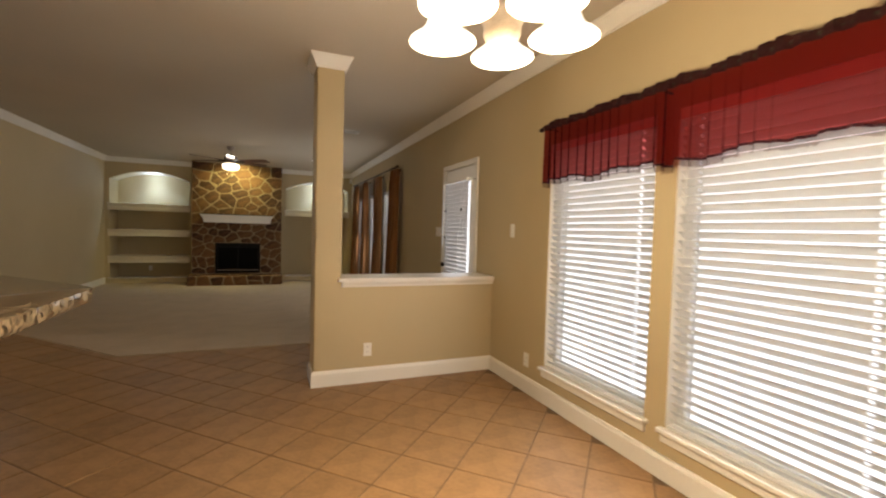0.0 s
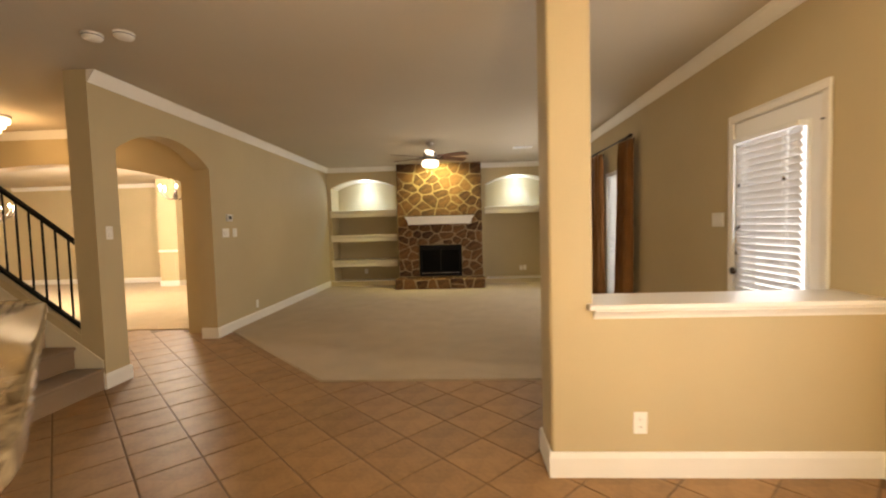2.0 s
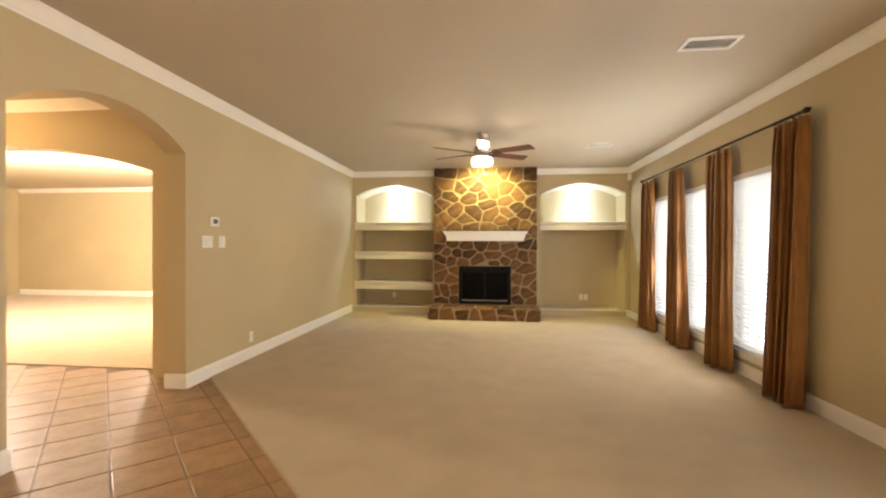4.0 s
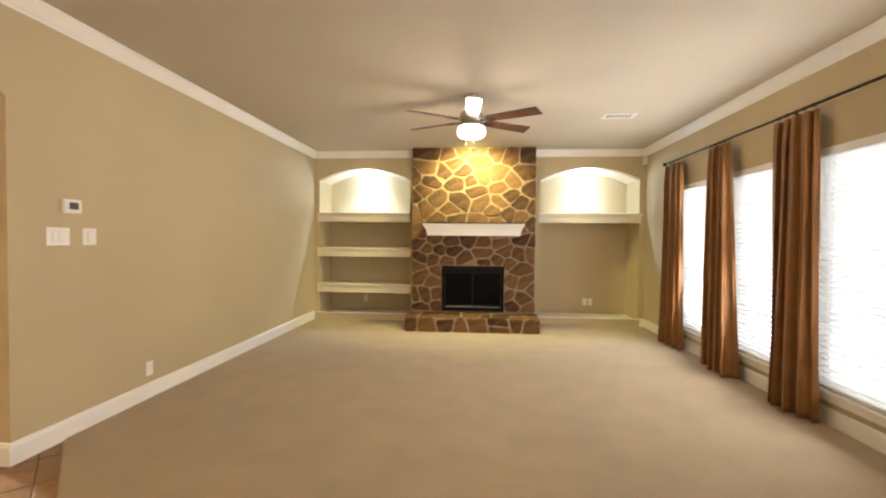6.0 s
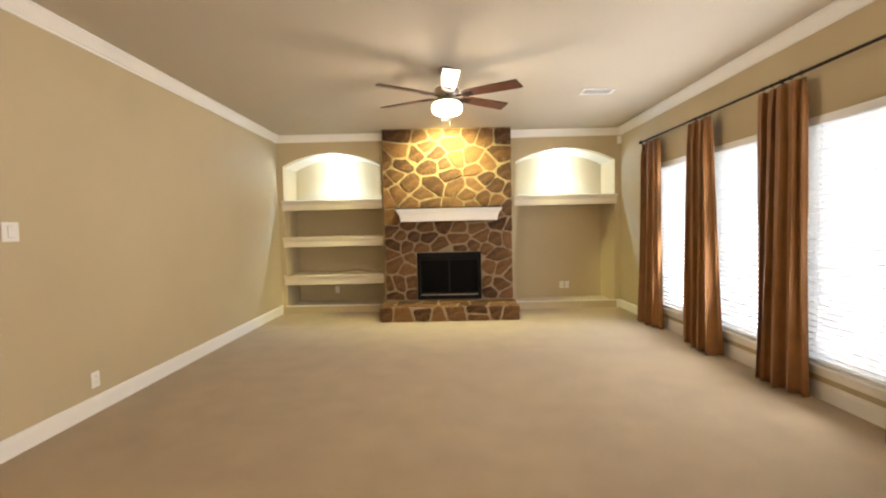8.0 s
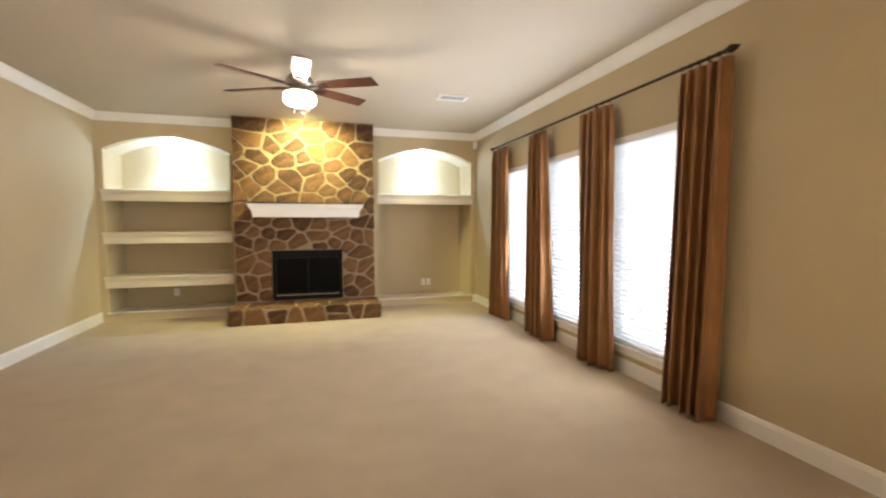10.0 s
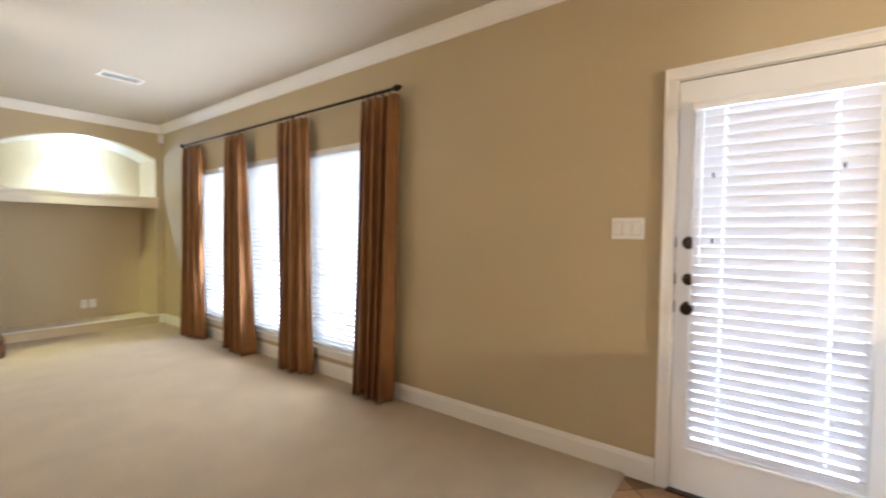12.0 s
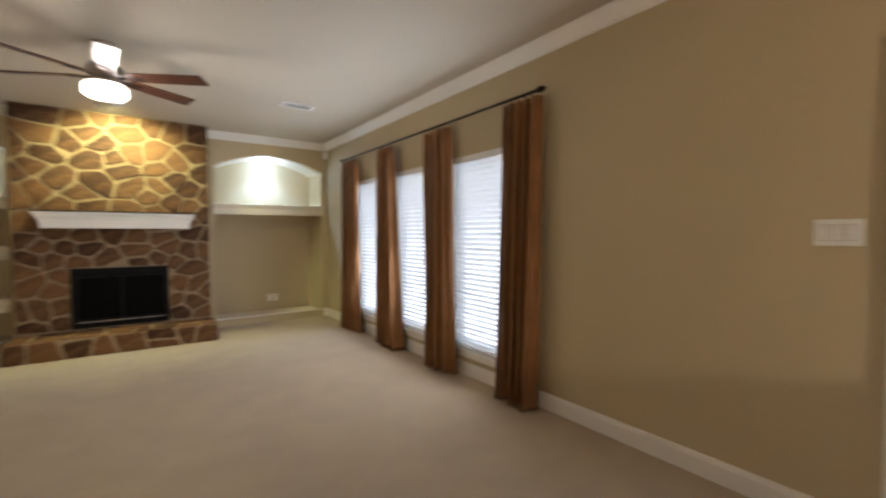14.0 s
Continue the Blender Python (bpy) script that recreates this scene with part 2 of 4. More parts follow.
    bm = bmesh.new()
    rings = []
    for r, z in profile:
        rings.append([bm.verts.new((center[0] + r * math.cos(2 * math.pi * k / n), center[1] + r * math.sin(2 * math.pi * k / n), center[2] + z)) for k in range(n)])
    for a, b in zip(rings, rings[1:]):
        for k in range(n):
            bm.faces.new((a[k], a[(k + 1) % n], b[(k + 1) % n], b[k]))
    for ring in (rings[0], rings[-1]):
        if profile[rings.index(ring)][0] > 1e-4:
            bm.faces.new(ring)
    bmesh.ops.remove_doubles(bm, verts=bm.verts, dist=1e-5)
    bmesh.ops.recalc_face_normals(bm, faces=bm.faces)
    return bm


def tube(points, r, n=10):
    """Round bar along points."""
    bm = bmesh.new()
    pts = [Vector(p) for p in points]
    rings = []
    for i, p in enumerate(pts):
        d = (pts[min(i + 1, len(pts) - 1)] - pts[max(i - 1, 0)]).normalized()
        q = d.to_track_quat("Z", "Y")
        rr = r[i] if isinstance(r, (list, tuple)) else r
        rings.append([bm.verts.new(p + q @ Vector((rr * math.cos(2 * math.pi * k / n), rr * math.sin(2 * math.pi * k / n), 0))) for k in range(n)])
    for a, b in zip(rings, rings[1:]):
        for k in range(n):
            bm.faces.new((a[k], a[(k + 1) % n], b[(k + 1) % n], b[k]))
    bm.faces.new(rings[0])
    bm.faces.new(rings[-1])
    bmesh.ops.recalc_face_normals(bm, faces=bm.faces)
    return bm


def sweep(path, profile, closed=False, bm=None):
    """Moulding: a profile of (out, up) pairs carried along a level path, mitred; out is to the left of the way."""
    bm = bm or bmesh.new()
    pts = [Vector(p) for p in path]
    n = len(pts)
    rings = []
    for i, p in enumerate(pts):
        before = (p - pts[i - 1]).normalized() if (i or closed) else None
        after = (pts[(i + 1) % n] - p).normalized() if (i < n - 1 or closed) else None
        before, after = before or after, after or before
        n1, n2 = Vector((-before.y, before.x, 0)), Vector((-after.y, after.x, 0))
        m = (n1 + n2) / (1 + n1.dot(n2))
        rings.append([bm.verts.new(p + m * o + Vector((0, 0, u))) for o, u in profile])
    k = len(profile)
    for i in range(n if closed else n - 1):
        a, b = rings[i], rings[(i + 1) % n]
        for j in range(k):
            bm.faces.new((a[j], b[j], b[(j + 1) % k], a[(j + 1) % k]))
    if not closed:
        bm.faces.new(rings[0])
        bm.faces.new(rings[-1])
    bmesh.ops.recalc_face_normals(bm, faces=bm.faces)
    return bm


def part(name, bm, material, parent=None, label="", smooth=False, m=None):
    me = bpy.data.meshes.new(name)
    bm.to_mesh(me)
    bm.free()
    me.materials.append(material)
    if smooth:
        me.shade_smooth()
        me.set_sharp_from_angle(angle=radians(40))
    ob = new(name, me)
    if m is not None:
        ob.matrix_world = m
    if parent is not None:
        ob.parent = parent
    if label:
        ob["label"] = label
    return ob


def thing(name, at, label, category, group="", kind=""):
    ob = new(name)
    ob.matrix_world = at if isinstance(at, Matrix) else pose(*at)
    return tagged(ob, label, category, group, kind)


def setting(name, bm, material, label, category, smooth=False):
    return tagged(part(name, bm, material, smooth=smooth), label, category, kind="structure")


def wall(axis, face, thick, u0, u1, z0, z1, holes=()):
    """A wall from its face through its thickness. holes: from, to, sill, springing, crown of an arch (or head twice)."""
    bm = bmesh.new()

    def at(u, d, z):
        return (face + d * thick, u, z) if axis == "x" else (u, face + d * thick, z)

    def slab(a, b, la, lb, ha, hb):
        for d in (0, 1):
            bm.faces.new([bm.verts.new(at(*c)) for c in ((a, d, la), (b, d, lb), (b, d, hb), (a, d, ha))])
        for p, q in (((a, la), (b, lb)), ((a, ha), (b, hb))):
            bm.faces.new([bm.verts.new(at(*c)) for c in ((p[0], 0, p[1]), (q[0], 0, q[1]), (q[0], 1, q[1]), (p[0], 1, p[1]))])

    def side(u, la, lb):
        bm.faces.new([bm.verts.new(at(*c)) for c in ((u, 0, la), (u, 1, la), (u, 1, lb), (u, 0, lb))])

    u = u0
    side(u0, z0, z1), side(u1, z0, z1)
    for a, b, s, spring, crown in sorted(holes):
        slab(u, a, z0, z0, z1, z1)
        if s > z0:
            slab(a, b, z0, z0, s, s)
        steps = 1 if crown == spring else 28
        half, rise = (b - a) / 2, crown - spring
        if rise:
            R = (half * half + rise * rise) / (2 * rise)
        tops = []
        for i in range(steps + 1):
            x = a + (b - a) * i / steps
            tops.append((x, spring if not rise else crown - R + math.sqrt(max(0, R * R - (x - (a + b) / 2) ** 2))))
        for (xa, ha), (xb, hb) in zip(tops, tops[1:]):
            slab(xa, xb, ha, hb, z1, z1)
        side(a, s, spring), side(b, s, spring)
        u = b
    slab(u, u1, z0, z0, z1, z1)
    bmesh.ops.remove_doubles(bm, verts=bm.verts, dist=1e-5)
    bmesh.ops.recalc_face_normals(bm, faces=bm.faces)
    return bm


# ---- the large structure ----
setting("ground", boxes((-400, 400, -400, 400, -0.5, -0.25)), LAWN, "dry lawn round the house reaching to the horizon", "ground")
setting("wall_east", wall("x", XR, 0.16, YB, 11.9, -0.2, H, [(a, b, c, d, d) for a, b, c, d in WINDOWS] + [(DOOR[0] - 0.02, DOOR[1] + 0.02, -0.01, DOOR[3] + 0.02, DOOR[3] + 0.02)]),
        WALL, "beige painted long wall with tall windows and a door", "wall")
setting("wall_west", wall("x", XL, -0.20, 4.75, 11.9, -0.2, H, [(5.01, 6.43, -0.01, 2.10, 2.335)]), WALL, "beige painted wall with an arched opening to the foyer", "wall")
NL, NR = (-2.58, -1.10), (0.945, 2.435)
setting("wall_north", wall("y", YF, 0.12, XL, XR, -0.2, H, [(*NL, 0.07, 2.255, 2.44), (*NR, 0.07, 2.255, 2.44)]), WALL, "beige wall with two arched built-in niches", "wall")
setting("wall_north_back", boxes((XL, XR, 11.58, 11.74, -0.2, H)), WALL, "beige back wall of the niches", "wall")
for i, (a, b) in enumerate((NL, NR)):
    for x0, x1 in ((a - 0.10, a), (b, b + 0.10)):
        setting("niche_side", boxes((x0, x1, YF + 0.12, 11.58, -0.1, H)), WALL, "beige painted side of a wall niche", "wall")
    bm = bmesh.new()
    half, rise = (b - a) / 2, 0.185
    R = (half * half + rise * rise) / (2 * rise)
    zs = [(a + (b - a) * k / 28, 2.44 - R + math.sqrt(R * R - (a + (b - a) * k / 28 - (a + b) / 2) ** 2)) for k in range(29)]
    for (xa, za), (xb, zb) in zip(zs, zs[1:]):
        bm.faces.new([bm.verts.new(c) for c in ((xa, YF + 0.12, za), (xb, YF + 0.12, zb), (xb, 11.58, zb), (xa, 11.58, za))])
        bm.faces.new([bm.verts.new(c) for c in ((xa, YF + 0.12, za + 0.05), (xb, YF + 0.12, zb + 0.05), (xb, 11.58, zb + 0.05), (xa, 11.58, za + 0.05))])
    bmesh.ops.remove_doubles(bm, verts=bm.verts, dist=1e-5)
    bmesh.ops.recalc_face_normals(bm, faces=bm.faces)
    # the vault's lamplit look is partly in this lightened colour
    setting("niche_vault", bm, NICHE, "beige curved soffit of a wall niche", "wall", smooth=True)
setting("ceiling", boxes((-12.2, XR + 0.16, YB - 0.15, 12.9, H, H + 0.2)), CEIL, "plain light ceiling with a fine sprayed texture", "ceiling")
setting("wall_south", boxes((-6.2, XR + 0.16, YB - 0.15, YB, -0.2, H)), WALL, "plain beige wall behind the breakfast nook", "wall")
setting("wall_kitchen", boxes((-6.2, -6.05, YB, 3.62, -0.2, H)), WALL, "plain beige kitchen wall", "wall")
setting("wall_stair", boxes((-12.2, -3.6, 3.50, 3.62, -0.2, H)), WALL, "plain beige wall along the stairs", "wall")
setting("wall_far_west", boxes((-12.2, -12.05, 3.62, 12.7, -0.2, H)), WALL, "plain beige wall of the front room", "wall")
setting("wall_front", boxes((-12.05, -2.865, 12.6, 12.75, -0.2, H)), WALL, "beige far wall of the front room", "wall")
setting("wall_foyer", wall("y", 6.70, 0.24, -12.05, -2.865, -0.2, H, [(-6.9, -3.22, -0.01, 2.0, 2.28), (-11.5, -7.3, -0.01, 2.0, 2.28)]), WALL, "beige wall with wide arched openings to the front room", "wall")
setting("wall_dining_pier", boxes((-7.25, -6.75, 11.7, 12.6, -0.2, H)), WALL, "beige wall pier in the front room", "wall")

# emissive sheet added outside the wall to backlight the blinds like daylight
BACK = bpy.data.materials.new("glowing_daylight_sheet")
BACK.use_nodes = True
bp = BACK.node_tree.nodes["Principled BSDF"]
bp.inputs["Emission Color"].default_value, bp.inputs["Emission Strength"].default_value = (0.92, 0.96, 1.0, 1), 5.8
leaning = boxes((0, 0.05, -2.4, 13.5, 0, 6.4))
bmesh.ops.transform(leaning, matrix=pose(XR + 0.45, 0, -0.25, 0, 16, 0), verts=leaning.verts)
setting("backdrop", leaning, BACK, "leaning glowing sheet standing in for daylight outside the windows", "backdrop")

# floors
setting("floor", boxes((-12.2, XR, YB, 6.93, -0.2, -0.004)), GROUT, "brown grout bed of the diagonal tan tile floor", "floor")
bm = bmesh.new()
outline = [(-0.83, 4.865), (XR, 4.865), (XR, 11.6), (XL, 11.6), (XL, 6.745)]
top = [bm.verts.new((x, y, 0.012)) for x, y in outline]
low = [bm.verts.new((x, y, -0.19)) for x, y in outline]
bm.faces.new(top)
for k in range(len(outline)):
    bm.faces.new((top[k], low[k], low[(k + 1) % 5], top[(k + 1) % 5]))
bmesh.ops.recalc_face_normals(bm, faces=bm.faces)
bmesh.ops.bevel(bm, geom=[e for e in bm.edges if all(v.co.z > 0 for v in e.verts)], offset=0.008, segments=2, affect="EDGES")
setting("carpet", bm, CARPET, "beige cut-pile carpet with a diagonal corner towards the tiles", "carpet")
setting("carpet_front_room", boxes((-12.05, -2.865, 6.93, 12.6, -0.2, 0.012)), CARPET, "beige carpet of the front room", "carpet")

# mouldings
CROWN = [(0, 0), (0, -0.102), (0.010, -0.102), (0.014, -0.086), (0.020, -0.082), (0.030, -0.066), (0.050, -0.036), (0.060, -0.024), (0.062, -0.016), (0.070, -0.012), (0.070, 0)]
BASE = [(0, 0), (0.015, 0), (0.015, 0.105), (0.011, 0.118), (0.007, 0.130), (0, 0.132)]
ST = (-1.015, 0.84, 10.70)   # stone chimney breast: two sides and face


def moulding(name, path, profile, label, material=TRIM, closed=False):
    return setting(name, sweep(path, profile, closed), material, label, name)


HC = H - 0.001
moulding("crown_moulding", [(XL + 0.001, YF, HC), (XL + 0.001, 4.752, HC)], CROWN, "white crown moulding along the wall with the arch")
moulding("crown_moulding", [(XR, YB, HC), (XR, YF, HC), (ST[1], YF, HC)], CROWN, "white crown moulding along the window wall")
moulding("crown_moulding", [(ST[0], YF, HC), (XL, YF, HC)], CROWN, "white crown moulding over the shelves")
moulding("crown_moulding", [(-3.05, 6.70, HC), (-12, 6.70, HC)], CROWN, "white crown moulding in the foyer")
moulding("crown_moulding", [(-3.05, 12.6, HC), (-12, 12.6, HC)], CROWN, "white crown moulding in the front room")
moulding("baseboard", [(XL, YF, 0.012), (XL, 6.43, 0.0), (-2.865, 6.43, 0.0)], BASE, "white baseboard along the wall with the arch")
moulding("baseboard", [(-2.865, 5.01, 0), (XL, 5.01, 0), (XL, 4.75, 0), (-2.676, 4.75, 0)], BASE, "white baseboard round the wall end")
moulding("baseboard", [(XR, 4.725, 0), (XR, YF, 0.0), (NR[1] + 0.022, YF, 0.0)], BASE, "white baseboard below the curtains")
moulding("baseboard", [(NR[1] + 0.0215, YF, 0.0), (ST[1] + 0.03, YF, 0.0)], BASE, "beige painted baseboard below the open niche", WALL)
moulding("baseboard", [(ST[0] - 0.03, YF, 0), (XL, YF, 0)], BASE, "beige painted baseboard below the shelves", WALL)
moulding("baseboard", [(XR, YB, 0), (XR, 3.46, 0), (0.875, 3.46, 0), (0.875, 3.73, 0), (XR, 3.73, 0), (XR, 3.795, 0)], BASE, "white baseboard round the half wall")
moulding("baseboard", [(-7.25, 12.6, 0.012), (-12, 12.6, 0.012)], BASE, "white baseboard in the front room")
moulding("baseboard", [(-3.06, 12.6, 0.012), (-6.75, 12.6, 0.012), (-6.75, 11.7, 0.012), (-7.25, 11.7, 0.012), (-7.25, 12.6, 0.012)], BASE, "white baseboard round the pier")

# half wall, its column and cap
bm = boxes((1.095, XR, 3.46, 3.73, 0, 0.876))
setting("wall_half", bm, WALL, "beige painted half wall beside the back door", "wall")
bm = boxes((0.875, 1.095, 3.46, 3.73, -0.01, 0.874), (0.875, 1.095, 3.46, 3.73, 0.874, H))
bmesh.ops.bevel(bm, geom=[e for e in bm.edges if abs(e.verts[0].co.z - e.verts[1].co.z) > 0.5 and (e.verts[0].co.x < 0.9 or max(v.co.z for v in e.verts) > 1)], offset=0.018, segments=4, affect="EDGES", profile=0.5)
setting("column", bm, WALL, "square beige painted column with rounded edges on the half wall", "column", smooth=True)
sweepcap = sweep([(0.875, 3.46, HC), (0.875, 3.73, HC), (1.095, 3.73, HC), (1.095, 3.46, HC)], [(o * 0.8, u) for o, u in CROWN], True)
setting("column_crown", sweepcap, TRIM, "white crown moulding round the column head", "trim")
setting("half_wall_panel", boxes((0.905, XR - 0.001, 3.7305, 3.742, 0.134, 0.826)), DOORP, "white painted panel on the door side of the half wall", "panel")
cap = thing("half_wall_cap", (0, 0, 0), "white painted moulded cap board on the half wall", "cap")
part("board", rbox(1.062, XR, 3.415, 3.775, 0.876, 0.905, 0.007, 3), TRIM, cap)
COVE = [(0, 0), (0.034, 0), (0.034, -0.008), (0.022, -0.020), (0.012, -0.036), (0.010, -0.048), (0, -0.048)]
part("cove", sweep([(XR, 3.46, 0.876), (1.095, 3.46, 0.876)], COVE), TRIM, cap)
part("cove", sweep([(1.095, 3.73, 0.876), (XR, 3.73, 0.876)], COVE), TRIM, cap)

# ---- windows, blinds and the back door ----
slat_bm = bmesh.new()
row = []
for i in range(5):
    w = -0.025 + 0.05 * i / 4
    h = 0.0022 * (1 - (w / 0.025) ** 2)
    row.append((w, h))
ring0 = [(w, h + 0.0013) for w, h in row] + [(w, h - 0.0013) for w, h in reversed(row)]
COLS = (-0.5, -0.405, -0.383, 0.383, 0.405, 0.5)   # two cord holes cut through each slat
ends = [[slat_bm.verts.new((a, yy, b)) for a, b in ring0] for yy in COLS]
for q in range(len(COLS) - 1):
    for k in range(len(ring0)):
        if q in (1, 3) and k in (1, 2, 6, 7):
            continue
        slat_bm.faces.new((ends[q][k], ends[q + 1][k], ends[q + 1][(k + 1) % 10], ends[q][(k + 1) % 10]))
slat_bm.faces.new(ends[0])
slat_bm.faces.new(ends[-1])
bmesh.ops.recalc_face_normals(slat_bm, faces=slat_bm.faces)
SLAT_MESH = bpy.data.meshes.new("slat")
slat_bm.to_mesh(SLAT_MESH)
slat_bm.free()
SLAT_MESH.materials.append(SLAT)
BRIGHT_SLAT_MESH = SLAT_MESH.copy()
BRIGHT_SLAT_MESH.materials[0] = BRIGHTSLAT
DOOR_SLAT_MESH = SLAT_MESH.copy()
DOOR_SLAT_MESH.materials[0] = DOORSLAT
for v in DOOR_SLAT_MESH.vertices:
    if 0.3 < abs(v.co.y) < 0.45:
        v.co.y = math.copysign(0.30 + (abs(v.co.y) - 0.383) * 0.55, v.co.y)


def blind(x, y0, y1, z0, z1, tilt, label, pitch=0.0455, valance=0.06, mesh=SLAT_MESH, cord=0.39):
    """Horizontal slat blind hung in an opening."""
    ob = thing("window_blind", (x, (y0 + y1) / 2, z0), label, "blind", "white slat blinds")
    w, h = y1 - y0, z1 - z0
    rnd = random.Random(int(y0 * 100))
    part("headrail", rbox(-0.03, 0.028, -w / 2, w / 2, h - valance, h, 0.004), FRAMEP, ob)
    part("bottom_rail", rbox(-0.024, 0.024, -w / 2 + 0.004, w / 2 - 0.004, 0.004, 0.022, 0.004), FRAMEP, ob)
    n = round((h - valance - 0.055) / pitch)
    pitch = (h - valance - 0.055) / n
    n += 1
    for i in range(n):
        s = new("slat", mesh)
        s.parent = ob
        s.matrix_basis = pose(0, 0, 0.045 + i * pitch, rnd.uniform(-0.08, 0.08), tilt + rnd.uniform(-0.6, 0.6), 0) @ Matrix.Diagonal((1, w - 0.012, 1, 1))
    for f in (-cord, cord):
        for dx in (-0.026, 0.026):
            part("ladder_cord", boxes((dx - 0.0006, dx + 0.0006, f * w - 0.0012, f * w + 0.0012, 0.02, h - valance)), TAPE, ob)
    part("wand", tube([(-0.036, w * 0.44, h - valance), (-0.040, w * 0.44, h * 0.55)], 0.004, 6), FRAMEP, ob)
    return ob


def window(i, y0, y1, z0, z1, stool):
    ob = tagged(new("window_%d" % i), "tall white vinyl window with a wooden sill", "window", kind="structure")
    ob.matrix_world = pose(XR + 0.11, (y0 + y1) / 2, z0)
    w, h = y1 - y0, z1 - z0
    for name, s in (("frame_side", (-0.03, 0.04, -w / 2, -w / 2 + 0.045, 0, h)), ("frame_side", (-0.03, 0.04, w / 2 - 0.045, w / 2, 0, h)),
                    ("frame_head", (-0.03, 0.04, -w / 2 + 0.045, w / 2 - 0.045, h - 0.045, h)), ("frame_foot", (-0.03, 0.04, -w / 2 + 0.045, w / 2 - 0.045, 0, 0.05))):
        part(name, rbox(*s, 0.004, 1), FRAMEP, ob)
    pane = part("pane", boxes((0.004, 0.008, -w / 2 + 0.045, w / 2 - 0.045, 0.05, h - 0.045)), GLASS, ob)
    pane.visible_shadow = False
    for name, q in (("jamb_liner", (-0.106, -0.031, -w / 2, -w / 2 + 0.003, 0, h)), ("jamb_liner", (-0.106, -0.031, w / 2 - 0.003, w / 2, 0, h)), ("head_liner", (-0.106, -0.031, -w / 2 + 0.003, w / 2 - 0.003, h - 0.0018, h))):
        part(name, boxes(q), TRIM, ob)
    part("window_sill", rbox(-0.15, -0.03, -w / 2 - 0.03 if stool else -w / 2 + 0.002, w / 2 + 0.03 if stool else w / 2 - 0.002, -0.022, 0.004, 0.006, 3), TRIM, ob, "white wooden window stool")
    part("apron", rbox(-0.128, -0.111, -w / 2 - 0.015, w / 2 + 0.015, -0.072, -0.023, 0.004), TRIM, ob)
    return ob


for i, (a, b, c, d) in enumerate(WINDOWS):
    window(i + 1, a, b, c, d, True)
    nook = i < 2
    blind(XR + 0.022, a + 0.006, b - 0.012, c + 0.006, d - 0.002, 44 if nook else 54,
          "white slat blind lowered in a breakfast nook window" if nook else "white slat blind lowered behind the brown curtains", mesh=SLAT_MESH if nook else BRIGHT_SLAT_MESH)

door = tagged(new("door_1"), "white half-glazed back door with an inside slat blind", "door", kind="structure")
door.matrix_world = pose(XR + 0.021, (DOOR[0] + DOOR[1]) / 2, 0.012)
dw, dh = DOOR[1] - DOOR[0], DOOR[3] - 0.016
gy0, gy1, gz0, gz1 = -0.295, 0.315, 0.245, 1.87
for name, s in (("stile", (-0.022, 0.022, -dw / 2, gy0, 0, dh)), ("stile", (-0.022, 0.022, gy1, dw / 2, 0, dh)), ("bottom_rail", (-0.022, 0.022, gy0, gy1, 0, gz0)), ("top_rail", (-0.022, 0.022, gy0, gy1, gz1, dh))):
    part(name, boxes(s), DOORP, door)
for name, s in (("glazing_bead", (-0.034, -0.0225, gy0 - 0.02, gy0 + 0.012, gz0 - 0.02, gz1 + 0.02)), ("glazing_bead", (-0.034, -0.0225, gy1 - 0.012, gy1 + 0.02, gz0 - 0.02, gz1 + 0.02)),
                ("glazing_bead", (-0.034, -0.0225, gy0 + 0.013, gy1 - 0.013, gz0 - 0.02, gz0 + 0.012)), ("glazing_bead", (-0.034, -0.0225, gy0 + 0.013, gy1 - 0.013, gz1 - 0.012, gz1 + 0.02))):
    part(name, rbox(*s, 0.005, 2), DOORP, door)
glass = part("pane", boxes((0.0, 0.005, gy0, gy1, gz0, gz1)), GLASS, door)
glass.visible_shadow = False
part("threshold", rbox(-0.055, 0.09, -dw / 2 - 0.015, dw / 2 + 0.015, -0.016, -0.003, 0.003), BRONZE, door, "dark bronze threshold")
for z, r in ((1.23, 0.028), (1.052, 0.026)):
    lock = part("deadbolt", lathe([(0, 0), (r + 0.004, 0), (r + 0.004, 0.006), (r, 0.014), (r * 0.6, 0.02), (r * 0.55, 0.03), (0, 0.031)], 20), BRONZE, door, "dark bronze deadbolt", True, None)
    lock.matrix_basis = pose(-0.022, dw / 2 - 0.06, z, 0, -90, 0)
knob = part("door_knob", lathe([(0, 0), (0.032, 0), (0.032, 0.006), (0.012, 0.012), (0.011, 0.034), (0.022, 0.042), (0.029, 0.056), (0.024, 0.068), (0, 0.072)], 24), BRONZE, door, "dark bronze round door knob", True)
knob.matrix_basis = pose(-0.022, dw / 2 - 0.06, 0.912, 0, -90, 0)
for z in (1.23, 1.052, 0.912):
    part("strike", rbox(-0.024, -0.018, dw / 2 - 0.003, dw / 2 + 0.003, z - 0.028, z + 0.028, 0.001, 1), BRONZE, door)
for z in (0.25, 1.05, 1.80):
    part("hinge", bevelled(tube([(-0.027, -dw / 2 - 0.004, z - 0.045), (-0.027, -dw / 2 - 0.004, z + 0.045)], 0.007, 8), 0.001, 1), FRAMEP if z < 1.5 else NICKEL, door)
part("door_stop", tube([(-0.03, -dw / 2 - 0.01, 1.855), (-0.055, -dw / 2 - 0.03, 1.86), (-0.075, -dw / 2 - 0.055, 1.855), (-0.078, -dw / 2 - 0.075, 1.85)], 0.005, 6), BRONZE, door, "dark metal hinge-pin door stop")
